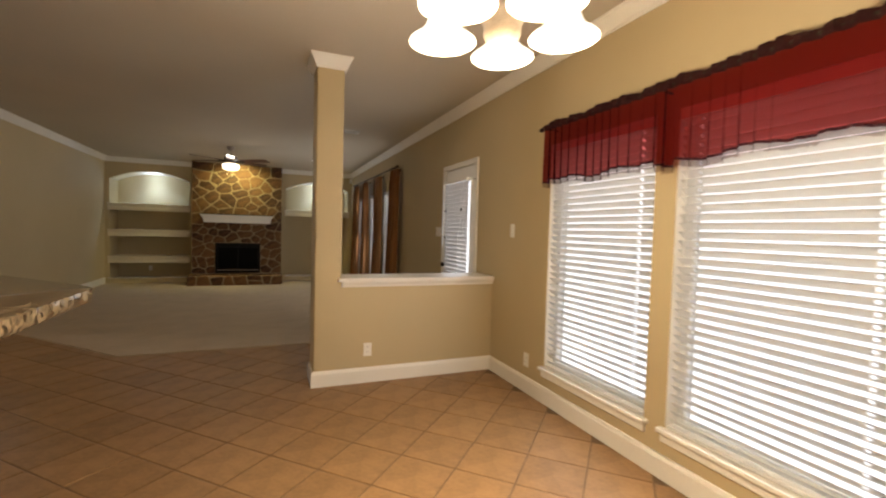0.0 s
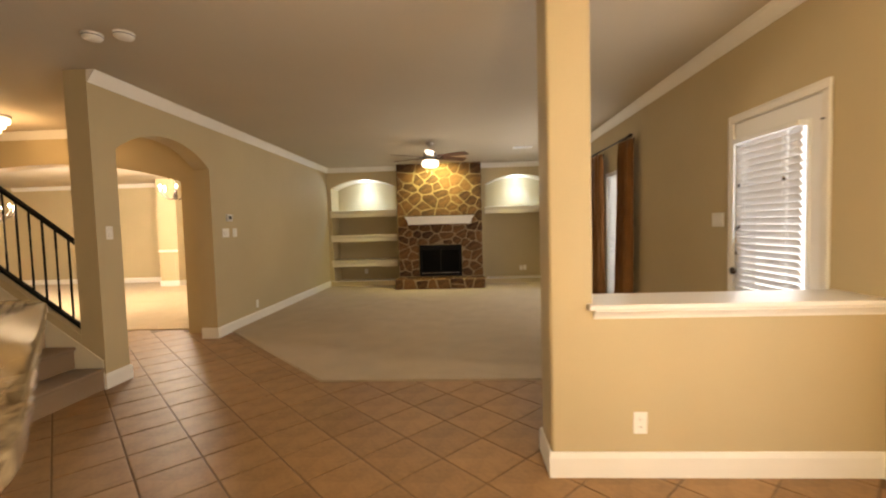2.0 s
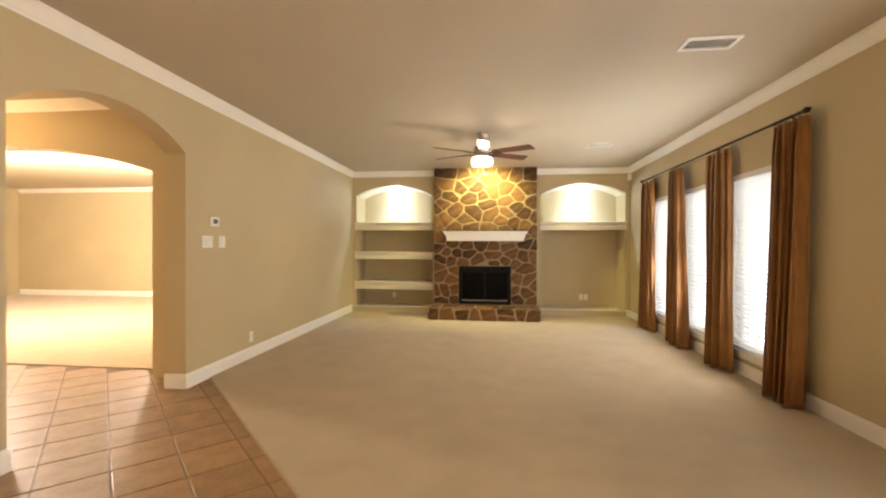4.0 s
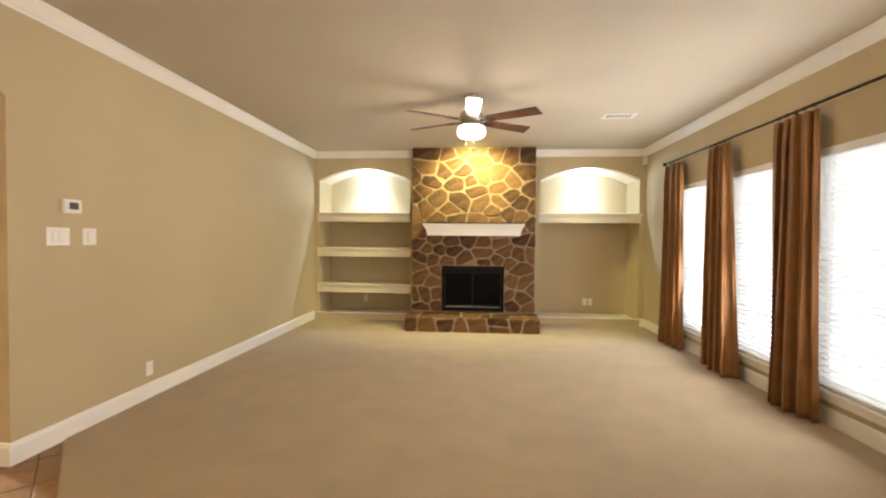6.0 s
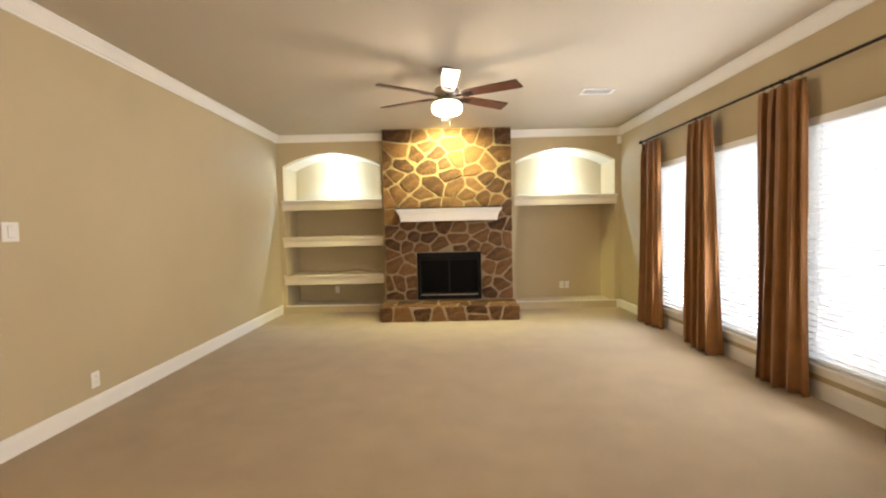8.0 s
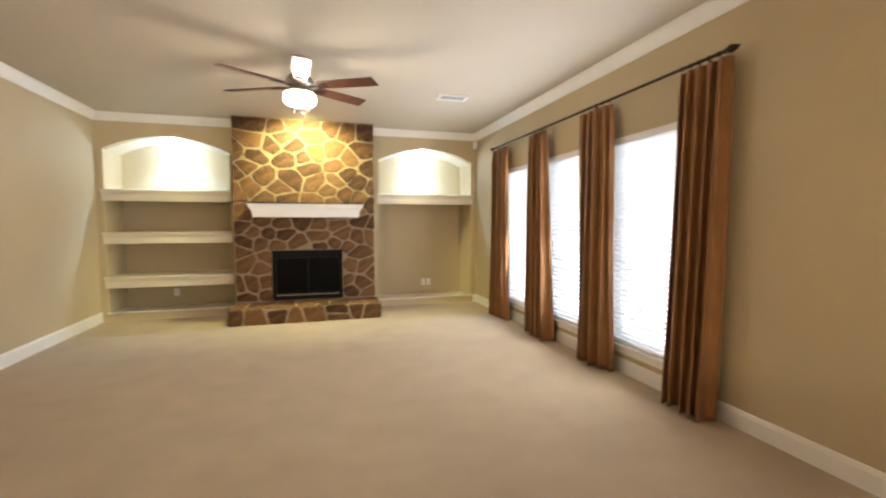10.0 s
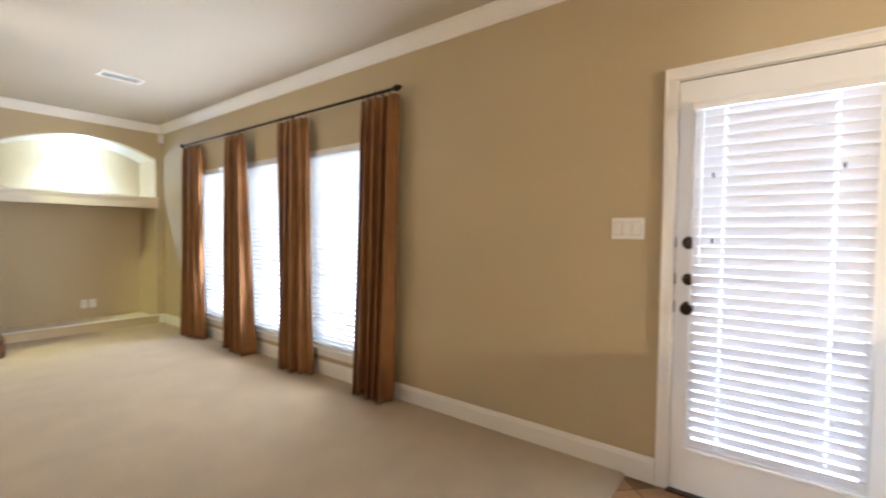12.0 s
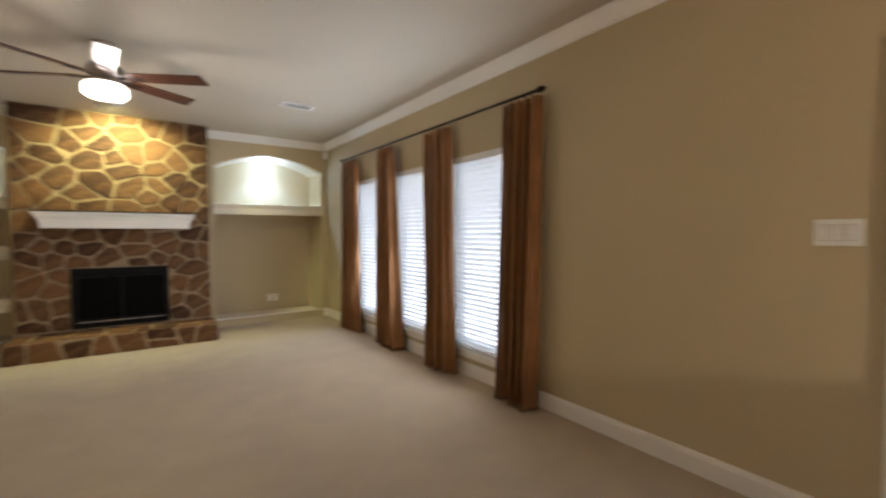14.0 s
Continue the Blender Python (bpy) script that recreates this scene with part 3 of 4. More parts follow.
blind(XR - 0.044, DOOR[0] + 0.5 * dw - 0.308, DOOR[0] + 0.5 * dw + 0.326, 0.238, 1.897, 60, "white slat blind fixed to the back door", 0.0455, 0.035, DOOR_SLAT_MESH, 0.30)
for cy, cz in ((4.50, 1.545), (4.06, 1.55), (4.497, 1.245)):
    part("blind_clip", rbox(-0.105, -0.090, cy - 4.2605 - 0.005, cy - 4.2605 + 0.005, cz - 0.014, cz + 0.010, 0.002, 1), BRONZE, door, "small dark metal clip")
# dark strips added to close the door gaps and draw their shade
for q in ((-0.010, -0.004, -dw / 2 - 0.0028, -dw / 2, 0, dh + 0.002), (-0.010, -0.004, dw / 2, dw / 2 + 0.0028, 0, dh + 0.002), (-0.010, -0.004, -dw / 2, dw / 2, dh, dh + 0.0065)):
    part("weather_strip", boxes(q), DARKPL, door, "dark strip standing in for shade in the door gap")
CAS = 0.058
casing = tagged(new("door_casing"), "white moulded door casing round the back door", "casing", kind="structure")
casing.matrix_world = pose(XR, 0, 0)
for name, s in (("casing_side", (-0.018, -0.0005, DOOR[0] - 0.006 - CAS, DOOR[0] - 0.006, 0, DOOR[3] + 0.006)), ("casing_side", (-0.018, -0.0005, DOOR[1] + 0.006, DOOR[1] + 0.006 + CAS, 0, DOOR[3] + 0.006)),
                ("casing_head", (-0.018, -0.0005, DOOR[0] - 0.006 - CAS, DOOR[1] + 0.006 + CAS, DOOR[3] + 0.0065, DOOR[3] + 0.006 + CAS))):
    part(name, rbox(*s, 0.006, 3), TRIM, casing)
for name, s in (("casing_band", (-0.024, -0.0175, DOOR[0] - 0.006 - CAS, DOOR[0] + 0.010 - CAS, 0, DOOR[3] + CAS)), ("casing_band", (-0.024, -0.0175, DOOR[1] - 0.010 + CAS, DOOR[1] + 0.006 + CAS, 0, DOOR[3] + CAS)),
                ("casing_band", (-0.024, -0.0175, DOOR[0] - 0.006 - CAS, DOOR[1] + 0.006 + CAS, DOOR[3] + CAS - 0.01, DOOR[3] + 0.0055 + CAS))):
    part(name, rbox(*s, 0.003, 2), TRIM, casing)
for s in ((0.0, 0.158, DOOR[0] - 0.02, DOOR[0] - 0.003, 0, DOOR[3] + 0.02), (0.0, 0.158, DOOR[1] + 0.003, DOOR[1] + 0.02, 0, DOOR[3] + 0.02), (0.0, 0.158, DOOR[0] - 0.003, DOOR[1] + 0.003, DOOR[3] + 0.003, DOOR[3] + 0.02)):
    part("jamb", boxes(s), TRIM, casing)

# ---- curtains and their rod ----
rod = thing("curtain_rod", (2.42, 6.45, 2.325), "dark bronze curtain rod with pointed finials on brackets", "curtain rod")
RODL = 3.64
part("rod", tube([(0, 0.06, 0), (0, RODL - 0.05, 0)], 0.0115, 12), BRONZE, rod, smooth=True)
FIN = [(0, 0), (0.012, 0.0), (0.016, 0.008), (0.012, 0.016), (0.020, 0.030), (0.026, 0.046), (0.020, 0.066), (0.010, 0.090), (0, 0.105)]
f1 = part("finial", lathe(FIN, 16), BRONZE, rod, smooth=True)
f1.matrix_basis = pose(0, 0.06, 0, 90, 0, 0)
f2 = part("finial", lathe(FIN, 16), BRONZE, rod, smooth=True)
f2.matrix_basis = pose(0, RODL - 0.05, 0, -90, 0, 0)
for by in (0.17, 1.30, 2.42, RODL - 0.16):
    br = part("bracket", tube([(XR - 2.42, by, -0.03), (0.05, by, -0.03), (0.015, by, -0.022), (0, by, -0.014)], 0.007, 8), BRONZE, rod)
    part("bracket_plate", rbox(XR - 2.42 - 0.006, XR - 2.42, by - 0.018, by + 0.018, -0.065, 0.005, 0.002), BRONZE, rod)


def curtain(y0, y1, b0, b1, folds, seed, ends="", x0=2.42, wall_x=XR, label="long brown satin curtain panel hanging in deep folds", height=2.275, ringed=True):
    """A gathered panel, its top from y0 to y1 and its hem from b0 to b1; the folds deepen and swing out towards the hem."""
    rnd = random.Random(seed)
    ob = thing("curtain", (x0, (y0 + y1) / 2, 0.016), label, "curtain", "brown living room curtains" if ringed else "")
    bm = bmesh.new()
    nu, nv = folds * 18, 44
    ph = [rnd.uniform(-0.5, 0.5) for _ in range(folds + 1)]
    am = [rnd.uniform(0.75, 1.2) for _ in range(folds + 1)]
    yc = (y0 + y1) / 2
    side = -1 if wall_x > x0 else 1
    grid = []
    for j in range(nv + 1):
        v = j / nv
        z = height * v
        low = (1 - v) ** 1.4
        line = []
        for i in range(nu + 1):
            u = i / nu
            f = u * folds
            k = min(folds - 1, int(f))
            mixk = f - k
            a = am[k] * (1 - mixk) + am[k + 1] * mixk
            p = ph[k] * (1 - mixk) + ph[k + 1] * mixk
            wob = math.sin(u * 5 + v * 3 + seed) * 0.012 * (1 - v)
            pinch = 1 - 0.45 * math.exp(-((v - 1) / 0.05) ** 2)
            swing = math.sin(2 * math.pi * f + p * (1 - v))
            x = (0.030 + 0.022 * low) * a * pinch * (swing + 0.22 * math.sin(3 * (2 * math.pi * f + p) + seed) * (0.4 + 0.6 * v)) + 0.010 * math.sin(9 * u + 2.2 * v + seed)
            x += side * 0.050 * low * math.sin(math.pi * min(1, max(0, u * 0.9 + 0.05)))
            top, hem = y0 + (y1 - y0) * u, b0 + (b1 - b0) * u
            y = hem + (top - hem) * v ** 0.8 + wob + 0.014 * math.cos(4 * math.pi * f + p)
            e = max(0.0, 1 - u / 0.045) if ends == "near" else max(0.0, 1 - (1 - u) / 0.045) if ends == "far" else 0.0
            e = e * e * (3 - 2 * e)
            x = x * (1 - e) + e * (wall_x - x0) * 0.45
            lift = 0.010 * (1 + math.sin(2 * math.pi * f * 0.5 + seed)) * max(0.0, 1 - v * 12)
            line.append(bm.verts.new((x - 0.005, y - yc, z + lift)))
        grid.append(line)
    for j in range(nv):
        for i in range(nu):
            bm.faces.new((grid[j][i], grid[j][i + 1], grid[j + 1][i + 1], grid[j + 1][i]))
    p = part("panel", bm, CURTAIN, ob, smooth=True)
    sol = p.modifiers.new("cloth", "SOLIDIFY")
    sol.thickness = 0.003
    for i in range(folds + 1 if ringed else 0):
        ry = y0 + (y1 - y0) * (i + 0.25) / (folds + 0.5) - yc
        bm = bmesh.new()
        for k in range(14):
            a = 2 * math.pi * k / 14
            b = 2 * math.pi * (k + 1) / 14
            q = []
            for ang in (a, b):
                for r in (0.0135, 0.0175):
                    for dy in (-0.002, 0.002):
                        q.append(bm.verts.new((r * math.cos(ang), ry + dy, 2.309 + r * math.sin(ang) - 0.003)))
            for f in ((0, 1, 5, 4), (2, 3, 7, 6), (0, 2, 6, 4), (1, 3, 7, 5)):
                bm.faces.new([q[t] for t in f])
        bmesh.ops.remove_doubles(bm, verts=bm.verts, dist=1e-5)
        bmesh.ops.recalc_face_normals(bm, faces=bm.faces)
        part("curtain_ring", bm, BRONZE, ob)
    return ob


curtain(6.46, 6.84, 6.50, 6.85, 5, 3, "near")
curtain(7.55, 7.96, 7.48, 7.92, 4, 5)
curtain(8.60, 8.98, 8.40, 8.94, 4, 8)
curtain(9.63, 10.05, 9.52, 10.06, 4, 11, "far")
curtain(11.05, 11.38, 11.08, 11.36, 3, 14, "", -11.93, -12.05, "dark brown curtain panel beside the front room window", 2.42, False)

# ---- red sheer valances of the nook windows ----
vrod = thing("valance_rod", (2.45, 0.30, 2.110), "dark curtain rod holding the red sheer valances", "curtain rod")
part("rod", tube([(0, 0, 0), (0, 2.30, 0)], 0.009, 10), BRONZE, vrod, smooth=True)
vf = part("finial", lathe(FIN, 14), BRONZE, vrod, smooth=True)
vf.matrix_basis = pose(0, 2.29, 0, -90, 0, 0) @ Matrix.Scale(0.7, 4)
for by in (0.06, 1.24, 2.22):
    part("bracket", tube([(XR - 2.45, by, -0.02), (0.02, by, -0.018), (0, by, -0.009)], 0.005, 6), BRONZE, vrod)


def valance(y0, y1, seed):
    rnd = random.Random(seed)
    ob = thing("valance", (2.45, (y0 + y1) / 2, 2.110), "gathered red sheer valance with a dark fringed hem", "valance", "red valances")
    w = y1 - y0
    nu = int(w * 110)
    pz = [rnd.uniform(-1, 1) for _ in range(60)]

    def hem(u):
        s = 0.5 * math.sin(7 * u * w + seed) + 0.5 * math.sin(17 * u * w + 2 * seed)
        return -0.385 + 0.022 * s - (0.035 if u > 0.94 or u < 0.05 else 0)

    def fold(u, v):
        k = u * w * 13
        return (0.013 * math.sin(2 * math.pi * k + 1.2 * math.sin(k * 0.9 + seed)) + 0.007 * math.sin(2 * math.pi * k * 2.3)) * (0.75 + 0.4 * v)

    def strip(name, levels, material, label, parent):
        bm = bmesh.new()
        grid = []
        for lv in levels:
            line = []
            for i in range(nu + 1):
                u = i / nu
                z, v, extra = lv(u)
                line.append(bm.verts.new((-0.004 + fold(u, v) + extra, (u - 0.5) * w, z)))
            grid.append(line)
        for a, b in zip(grid, grid[1:]):
            for i in range(nu):
                bm.faces.new((a[i], a[i + 1], b[i + 1], b[i]))
        return part(name, bm, material, parent, label, smooth=True)

    ruffle = lambda u: 0.030 + 0.012 * math.sin(u * w * 21 + seed) * math.sin(u * w * 8)
    cloth = strip("cloth", [(lambda u, j=j: (hem(u) * j / 10 - 0.012 * (1 - j / 10), j / 10, 0)) for j in range(11)], SHEER, "", ob)
    strip("header", [lambda u: (ruffle(u), 0.4, -0.004), lambda u: (0.008, 0.1, -0.012), lambda u: (-0.010, 0.1, -0.013), lambda u: (-0.020, 0.2, -0.003)], SHEERHEM, "dark gathered rod pocket", ob)
    strip("hem", [lambda u: (hem(u) + 0.004, 1, -0.001), lambda u: (hem(u) - 0.009, 1, -0.001)], SHEERHEM, "dark braided hem", ob)
    strip("fringe", [lambda u: (hem(u) - 0.004, 1, -0.0005), lambda u: (hem(u) - 0.040 + 0.004 * math.sin(u * w * 400), 1, 0.004)], FRINGE, "thin dark fringe", ob)
    return ob


valance(1.515, 2.57, 1)
valance(0.36, 1.515, 4)

# ---- fireplace ----
SX0, SX1, SY = -1.030, 0.846, 10.70
FX0, FX1, FZ0, FZ1 = -0.553, 0.378, 0.236, 0.92
HX0, HX1, HY, HZ = -1.043, 0.856, 10.21, 0.225
chimney = thing("stone_fireplace", (0, SY, 0), "brown flagstone fireplace with pale mortar and a raised hearth", "fireplace")
for s in ((SX0 + 0.01, FX0, 0.008, 0.29, 0, H), (FX1, SX1 - 0.01, 0.008, 0.29, 0, H), (FX0, FX1, 0.008, 0.29, FZ1, H), (FX0, FX1, 0.008, 0.29, 0, FZ0)):
    part("mortar_bed", boxes(s), MORTAR, chimney, "pale tan mortar bed")
part("hearth_core", boxes((HX0 + 0.014, HX1 - 0.014, HY - SY + 0.008, 0.006, 0, HZ - 0.010)), MORTAR, chimney, "pale tan mortar bed")


def clip(poly, nx, nz, c):
    """Keep the side of a polygon where nx*x + nz*z <= c."""
    out = []
    for (ax, az), (bx, bz) in zip(poly, poly[1:] + poly[:1]):
        da, db = nx * ax + nz * az - c, nx * bx + nz * bz - c
        if da <= 0:
            out.append((ax, az))
        if da * db < 0:
            t = da / (da - db)
            out.append((ax + (bx - ax) * t, az + (bz - az) * t))
    return out


def area(poly):
    return abs(sum(a[0] * b[1] - b[0] * a[1] for a, b in zip(poly, poly[1:] + poly[:1]))) / 2 if len(poly) > 2 else 0


def flags(field, size, seed, stretch=1.0):
    """Split a field with slanted cuts, again and again, into irregular flagstone outlines."""
    rnd = random.Random(seed)
    todo, cells = [field], []
    while todo:
        poly = todo.pop()
        xs, zs = [v[0] for v in poly], [v[1] for v in poly]
        w, h = (max(xs) - min(xs)) / stretch, max(zs) - min(zs)
        if area(poly) < size * size * stretch * rnd.choice((0.75, 1.0, 1.3, 1.6)) and max(w, h) < 2.1 * size:
            cells.append(poly)
            continue
        cx, cz = sum(xs) / len(xs), sum(zs) / len(zs)
        turn = radians(rnd.uniform(-19, 19)) + (0 if w * rnd.uniform(0.85, 1.18) > h else math.pi / 2)
        nx, nz = math.cos(turn), math.sin(turn)
        c = nx * (cx + rnd.uniform(-0.13, 0.13) * (max(xs) - min(xs))) + nz * (cz + rnd.uniform(-0.13, 0.13) * h)
        one, two = clip(poly, nx, nz, c), clip(poly, -nx, -nz, -c)
        if min(area(one), area(two)) < 0.12 * area(poly):
            cells.append(poly)
            continue
        todo += [one, two]
    return cells


def field(x0, x1, z0, z1):
    return [(x0, z0), (x1, z0), (x1, z1), (x0, z1)]


def stone(poly, gap, thick, rnd):
    """One rough stone: its outline drawn in by half a joint, worn corners, a slightly domed face. Face looks to -y."""
    cx, cz = sum(p[0] for p in poly) / len(poly), sum(p[1] for p in poly) / len(poly)
    n = len(poly)
    if sum(a[0] * b[1] - b[0] * a[1] for a, b in zip(poly, poly[1:] + poly[:1])) < 0:
        poly = poly[::-1]
    inner = poly
    for (ax, az), (bx, bz) in zip(poly, poly[1:] + poly[:1]):
        L = math.hypot(bx - ax, bz - az)
        if L > 1e-6:
            nx, nz = (bz - az) / L, -(bx - ax) / L
            inner = clip(inner, nx, nz, nx * ax + nz * az - gap * rnd.uniform(0.7, 1.4))
    if len(inner) < 3 or area(inner) < 0.0012:
        return None
    pts = []
    for (ax, az), (bx, bz) in zip(inner, inner[1:] + inner[:1]):
        L = math.hypot(bx - ax, bz - az)
        e = min(0.33, rnd.uniform(0.012, 0.034) / max(L, 0.01))
        pts += [(ax + (bx - ax) * q, az + (bz - az) * q) for q in (e, 0.36, 0.67, 1 - e)]
    pts = [(x + rnd.uniform(-0.006, 0.006), z + rnd.uniform(-0.006, 0.006)) for x, z in pts]
    bm = bmesh.new()
    tx, tz = rnd.uniform(-0.03, 0.03), rnd.uniform(-0.03, 0.03)
    rings = []
    for s, y in ((1.0, 0.022), (1.0, -thick * 0.55), (0.965, -thick * 0.92), (0.7, -thick)):
        rings.append([bm.verts.new(((x - cx) * s, y + (tx * (x - cx) + tz * (z - cz)) * (y < 0), (z - cz) * s)) for x, z in pts])
    for a, b in zip(rings, rings[1:]):
        for k in range(len(pts)):
            bm.faces.new((a[k], a[(k + 1) % len(pts)], b[(k + 1) % len(pts)], b[k]))
    bm.faces.new(rings[-1])
    bmesh.ops.recalc_face_normals(bm, faces=bm.faces)
    return bm, cx, cz


def rubble(outline, apart, mean, seed, stretch, hole=None):
    """Irregular stones of mixed sizes that fill an outline: cells round seeds scattered at random, none too close to another."""
    rnd = random.Random(seed)
    xs, zs = [p[0] for p in outline], [p[1] for p in outline]
    seeds = []

    def inside(x, z):
        return hole and hole[0] < x < hole[1] and hole[2] < z < hole[3]

    space = area(outline) - ((hole[1] - hole[0]) * (hole[3] - hole[2]) if hole else 0)
    while len(seeds) < space / mean:
        x, z = rnd.uniform(min(xs), max(xs)), rnd.uniform(min(zs), max(zs))
        if inside(x, z) or any(math.hypot((x - q[0]) / stretch, z - q[1]) < apart for q in seeds):
            continue
        seeds.append((x, z))
    ghosts = []
    if hole:
        for x, z in seeds:
            for gx, gz in ((2 * hole[0] - x, z), (2 * hole[1] - x, z), (x, 2 * hole[2] - z), (x, 2 * hole[3] - z)):
                if inside(gx, gz):
                    ghosts.append((gx, gz))
    cells = []
    for x, z in seeds:
        poly = list(outline)
        for qx, qz in seeds + ghosts:
            if (qx, qz) == (x, z):
                continue
            nx, nz = (qx - x) / stretch ** 2, qz - z
            d2 = ((qx - x) / stretch) ** 2 + (qz - z) ** 2
            if d2 > 1.2:
                continue
            c = nx * (x + qx) / 2 + nz * (z + qz) / 2
            poly = clip(poly, nx, nz, c)
            if len(poly) < 3:
                break
        if hole and len(poly) > 2 and any(hole[0] < p[0] < hole[1] and hole[2] < p[1] < hole[3] for p in poly):
            poly = max((clip(poly, 1, 0, hole[0]), clip(poly, -1, 0, -hole[1]), clip(poly, 0, -1, -hole[3])), key=area)
        if area(poly) > 0.003:
            cells.append(poly)
    return cells


rs = random.Random(12)
for poly in rubble(field(SX0, SX1, HZ, H - 0.002), 0.135, 0.046, 23, 1.25, (FX0, FX1, HZ - 0.1, FZ1)):
    made = stone(poly, 0.0105, rs.uniform(0.015, 0.032), rs)
    if made:
        s = part("stone", made[0], STONE, chimney, smooth=True)
        s.matrix_basis = pose(made[1], 0.02, made[2])
for poly in flags(field(HX0, HX1, 0.0, HZ), 0.20, 5, 1.6):
    made = stone(poly, 0.011, rs.uniform(0.012, 0.024), rs)
    if made:
        s = part("stone", made[0], STONE, chimney, smooth=True)
        s.matrix_basis = pose(made[1], HY - SY + 0.02, made[2])
for poly in flags(field(HX0, HX1, 0.0, 0.47), 0.26, 9, 1.3):
    made = stone(poly, 0.011, rs.uniform(0.010, 0.016), rs)
    if made:
        s = part("stone", made[0], STONE, chimney, smooth=True)
        s.matrix_basis = pose(made[1], HY - SY + made[2] + 0.005, HZ - 0.016, -90, 0, 0)
for x, turn in ((HX0 + 0.016, -90), (HX1 - 0.016, 90)):
    for poly in flags(field(0, 0.46, 0.0, HZ), 0.15, 31 if turn > 0 else 33, 1.6):
        made = stone(poly, 0.011, 0.016, rs)
        if made:
            s = part("stone", made[0], STONE, chimney, smooth=True)
            s.matrix_basis = pose(x, HY - SY + (made[1] if turn > 0 else 0.46 - made[1]) + 0.01, made[2], 0, 0, turn)

fire = thing("fireplace_insert", ((FX0 + FX1) / 2, SY, FZ0), "black metal fireplace insert with closed dark glass doors", "fireplace insert")
fw, fh = FX1 - FX0, FZ1 - FZ0
part("firebox", boxes((-fw / 2 + 0.005, fw / 2 - 0.005, 0.26, 0.28, 0.005, fh - 0.005), (-fw / 2 + 0.005, -fw / 2 + 0.02, 0.02, 0.26, 0.005, fh - 0.005), (fw / 2 - 0.02, fw / 2 - 0.005, 0.02, 0.26, 0.005, fh - 0.005),
                      (-fw / 2 + 0.02, fw / 2 - 0.02, 0.02, 0.26, fh - 0.02, fh - 0.005), (-fw / 2 + 0.02, fw / 2 - 0.02, 0.02, 0.26, 0.005, 0.02)), SOOT, fire)
for name, s in (("surround_side", (-fw / 2, -fw / 2 + 0.045, -0.022, 0.02, 0, fh)), ("surround_side", (fw / 2 - 0.045, fw / 2, -0.022, 0.02, 0, fh)), ("surround_top", (-fw / 2 + 0.045, fw / 2 - 0.045, -0.022, 0.02, fh - 0.10, fh)), ("surround_bottom", (-fw / 2 + 0.045, fw / 2 - 0.045, -0.022, 0.02, 0, 0.085))):
    part(name, rbox(*s, 0.004), BLACK, fire)
part("louvre", boxes(*[(-fw / 2 + 0.06, fw / 2 - 0.06, -0.026, -0.0225, fh - 0.085 + 0.022 * k, fh - 0.075 + 0.022 * k) for k in range(3)]), BLACK, fire)
part("lower_trim", rbox(-fw / 2 + 0.05, fw / 2 - 0.05, -0.030, -0.0225, 0.062, 0.074, 0.002), NICKEL, fire, "dull steel strip")
for a, b in ((-fw / 2 + 0.047, -0.003), (0.003, fw / 2 - 0.047)):
    d = part("glass_door", boxes((a + 0.014, b - 0.014, -0.004, 0.002, 0.10, fh - 0.115)), FIREGLASS, fire, "dark glass door")
    for s in ((a, a + 0.014, -0.010, 0.004, 0.087, fh - 0.102), (b - 0.014, b, -0.010, 0.004, 0.087, fh - 0.102), (a + 0.014, b - 0.014, -0.010, 0.004, 0.087, 0.10), (a + 0.014, b - 0.014, -0.010, 0.004, fh - 0.115, fh - 0.102)):
        part("door_frame", boxes(s), BLACK, d)

mantel = thing("mantel_shelf", (0, SY, 1.375), "white painted mantel shelf with a coved underside", "mantel")
part("body", boxes((-0.742, 0.582, -0.285, 0.0, 0.002, 0.15)), TRIM, mantel)
part("cove", sweep([(0.585, 0.0, 0), (0.585, -0.288, 0), (-0.745, -0.288, 0), (-0.745, 0.0, 0)], [(0, 0), (0.006, 0), (0.008, 0.022), (0.012, 0.05), (0.024, 0.09), (0.044, 0.122), (0.052, 0.128), (0.055, 0.150), (0, 0.150)]), TRIM, mantel)
part("top_board", rbox(-0.815, 0.652, -0.362, 0.0, 0.151, 0.172, 0.005), TRIM, mantel)
# thin black strip that draws the dark line on the mantel top
part("cap_board", rbox(-0.818, 0.655, -0.366, 0.0, 0.1725, 0.188, 0.003), BLACK, mantel, "thin black strip along the mantel top")

# ---- shelves and platforms of the niches ----


def shelf(x0, x1, ztop, label):
    ob = thing("built_in_shelf", ((x0 + x1) / 2, YF, ztop), label, "shelf", "built-in shelves")
    w = x1 - x0
    part("board", boxes((-w / 2 + 0.002, w / 2 - 0.002, 0.002, 0.588, -0.07, -0.004)), SHELF, ob)
    part("nosing", rbox(-w / 2 - 0.035, w / 2 + (0.035 if x0 > 0 else 0.02), -0.040, -0.001, -0.024, 0.0, 0.006, 3), SHELF, ob)
    prof = [(0, -0.150), (0.010, -0.150), (0.012, -0.120), (0.014, -0.075), (0.022, -0.050), (0.032, -0.038), (0.034, -0.025), (0, -0.025)]
    part("fascia", sweep([(w / 2 + (0.025 if x0 > 0 else 0.012), -0.001, 0), (-w / 2 - 0.025, -0.001, 0)], prof), SHELF, ob, "cream painted moulding")
    return ob


shelf(*NL, 1.738, "cream painted shelf below a lit arched niche")
shelf(*NL, 1.180, "cream painted built-in shelf with a moulded front")
shelf(*NL, 0.600, "cream painted built-in shelf with a moulded front")
shelf(*NR, 1.738, "cream painted shelf below a lit arched niche")
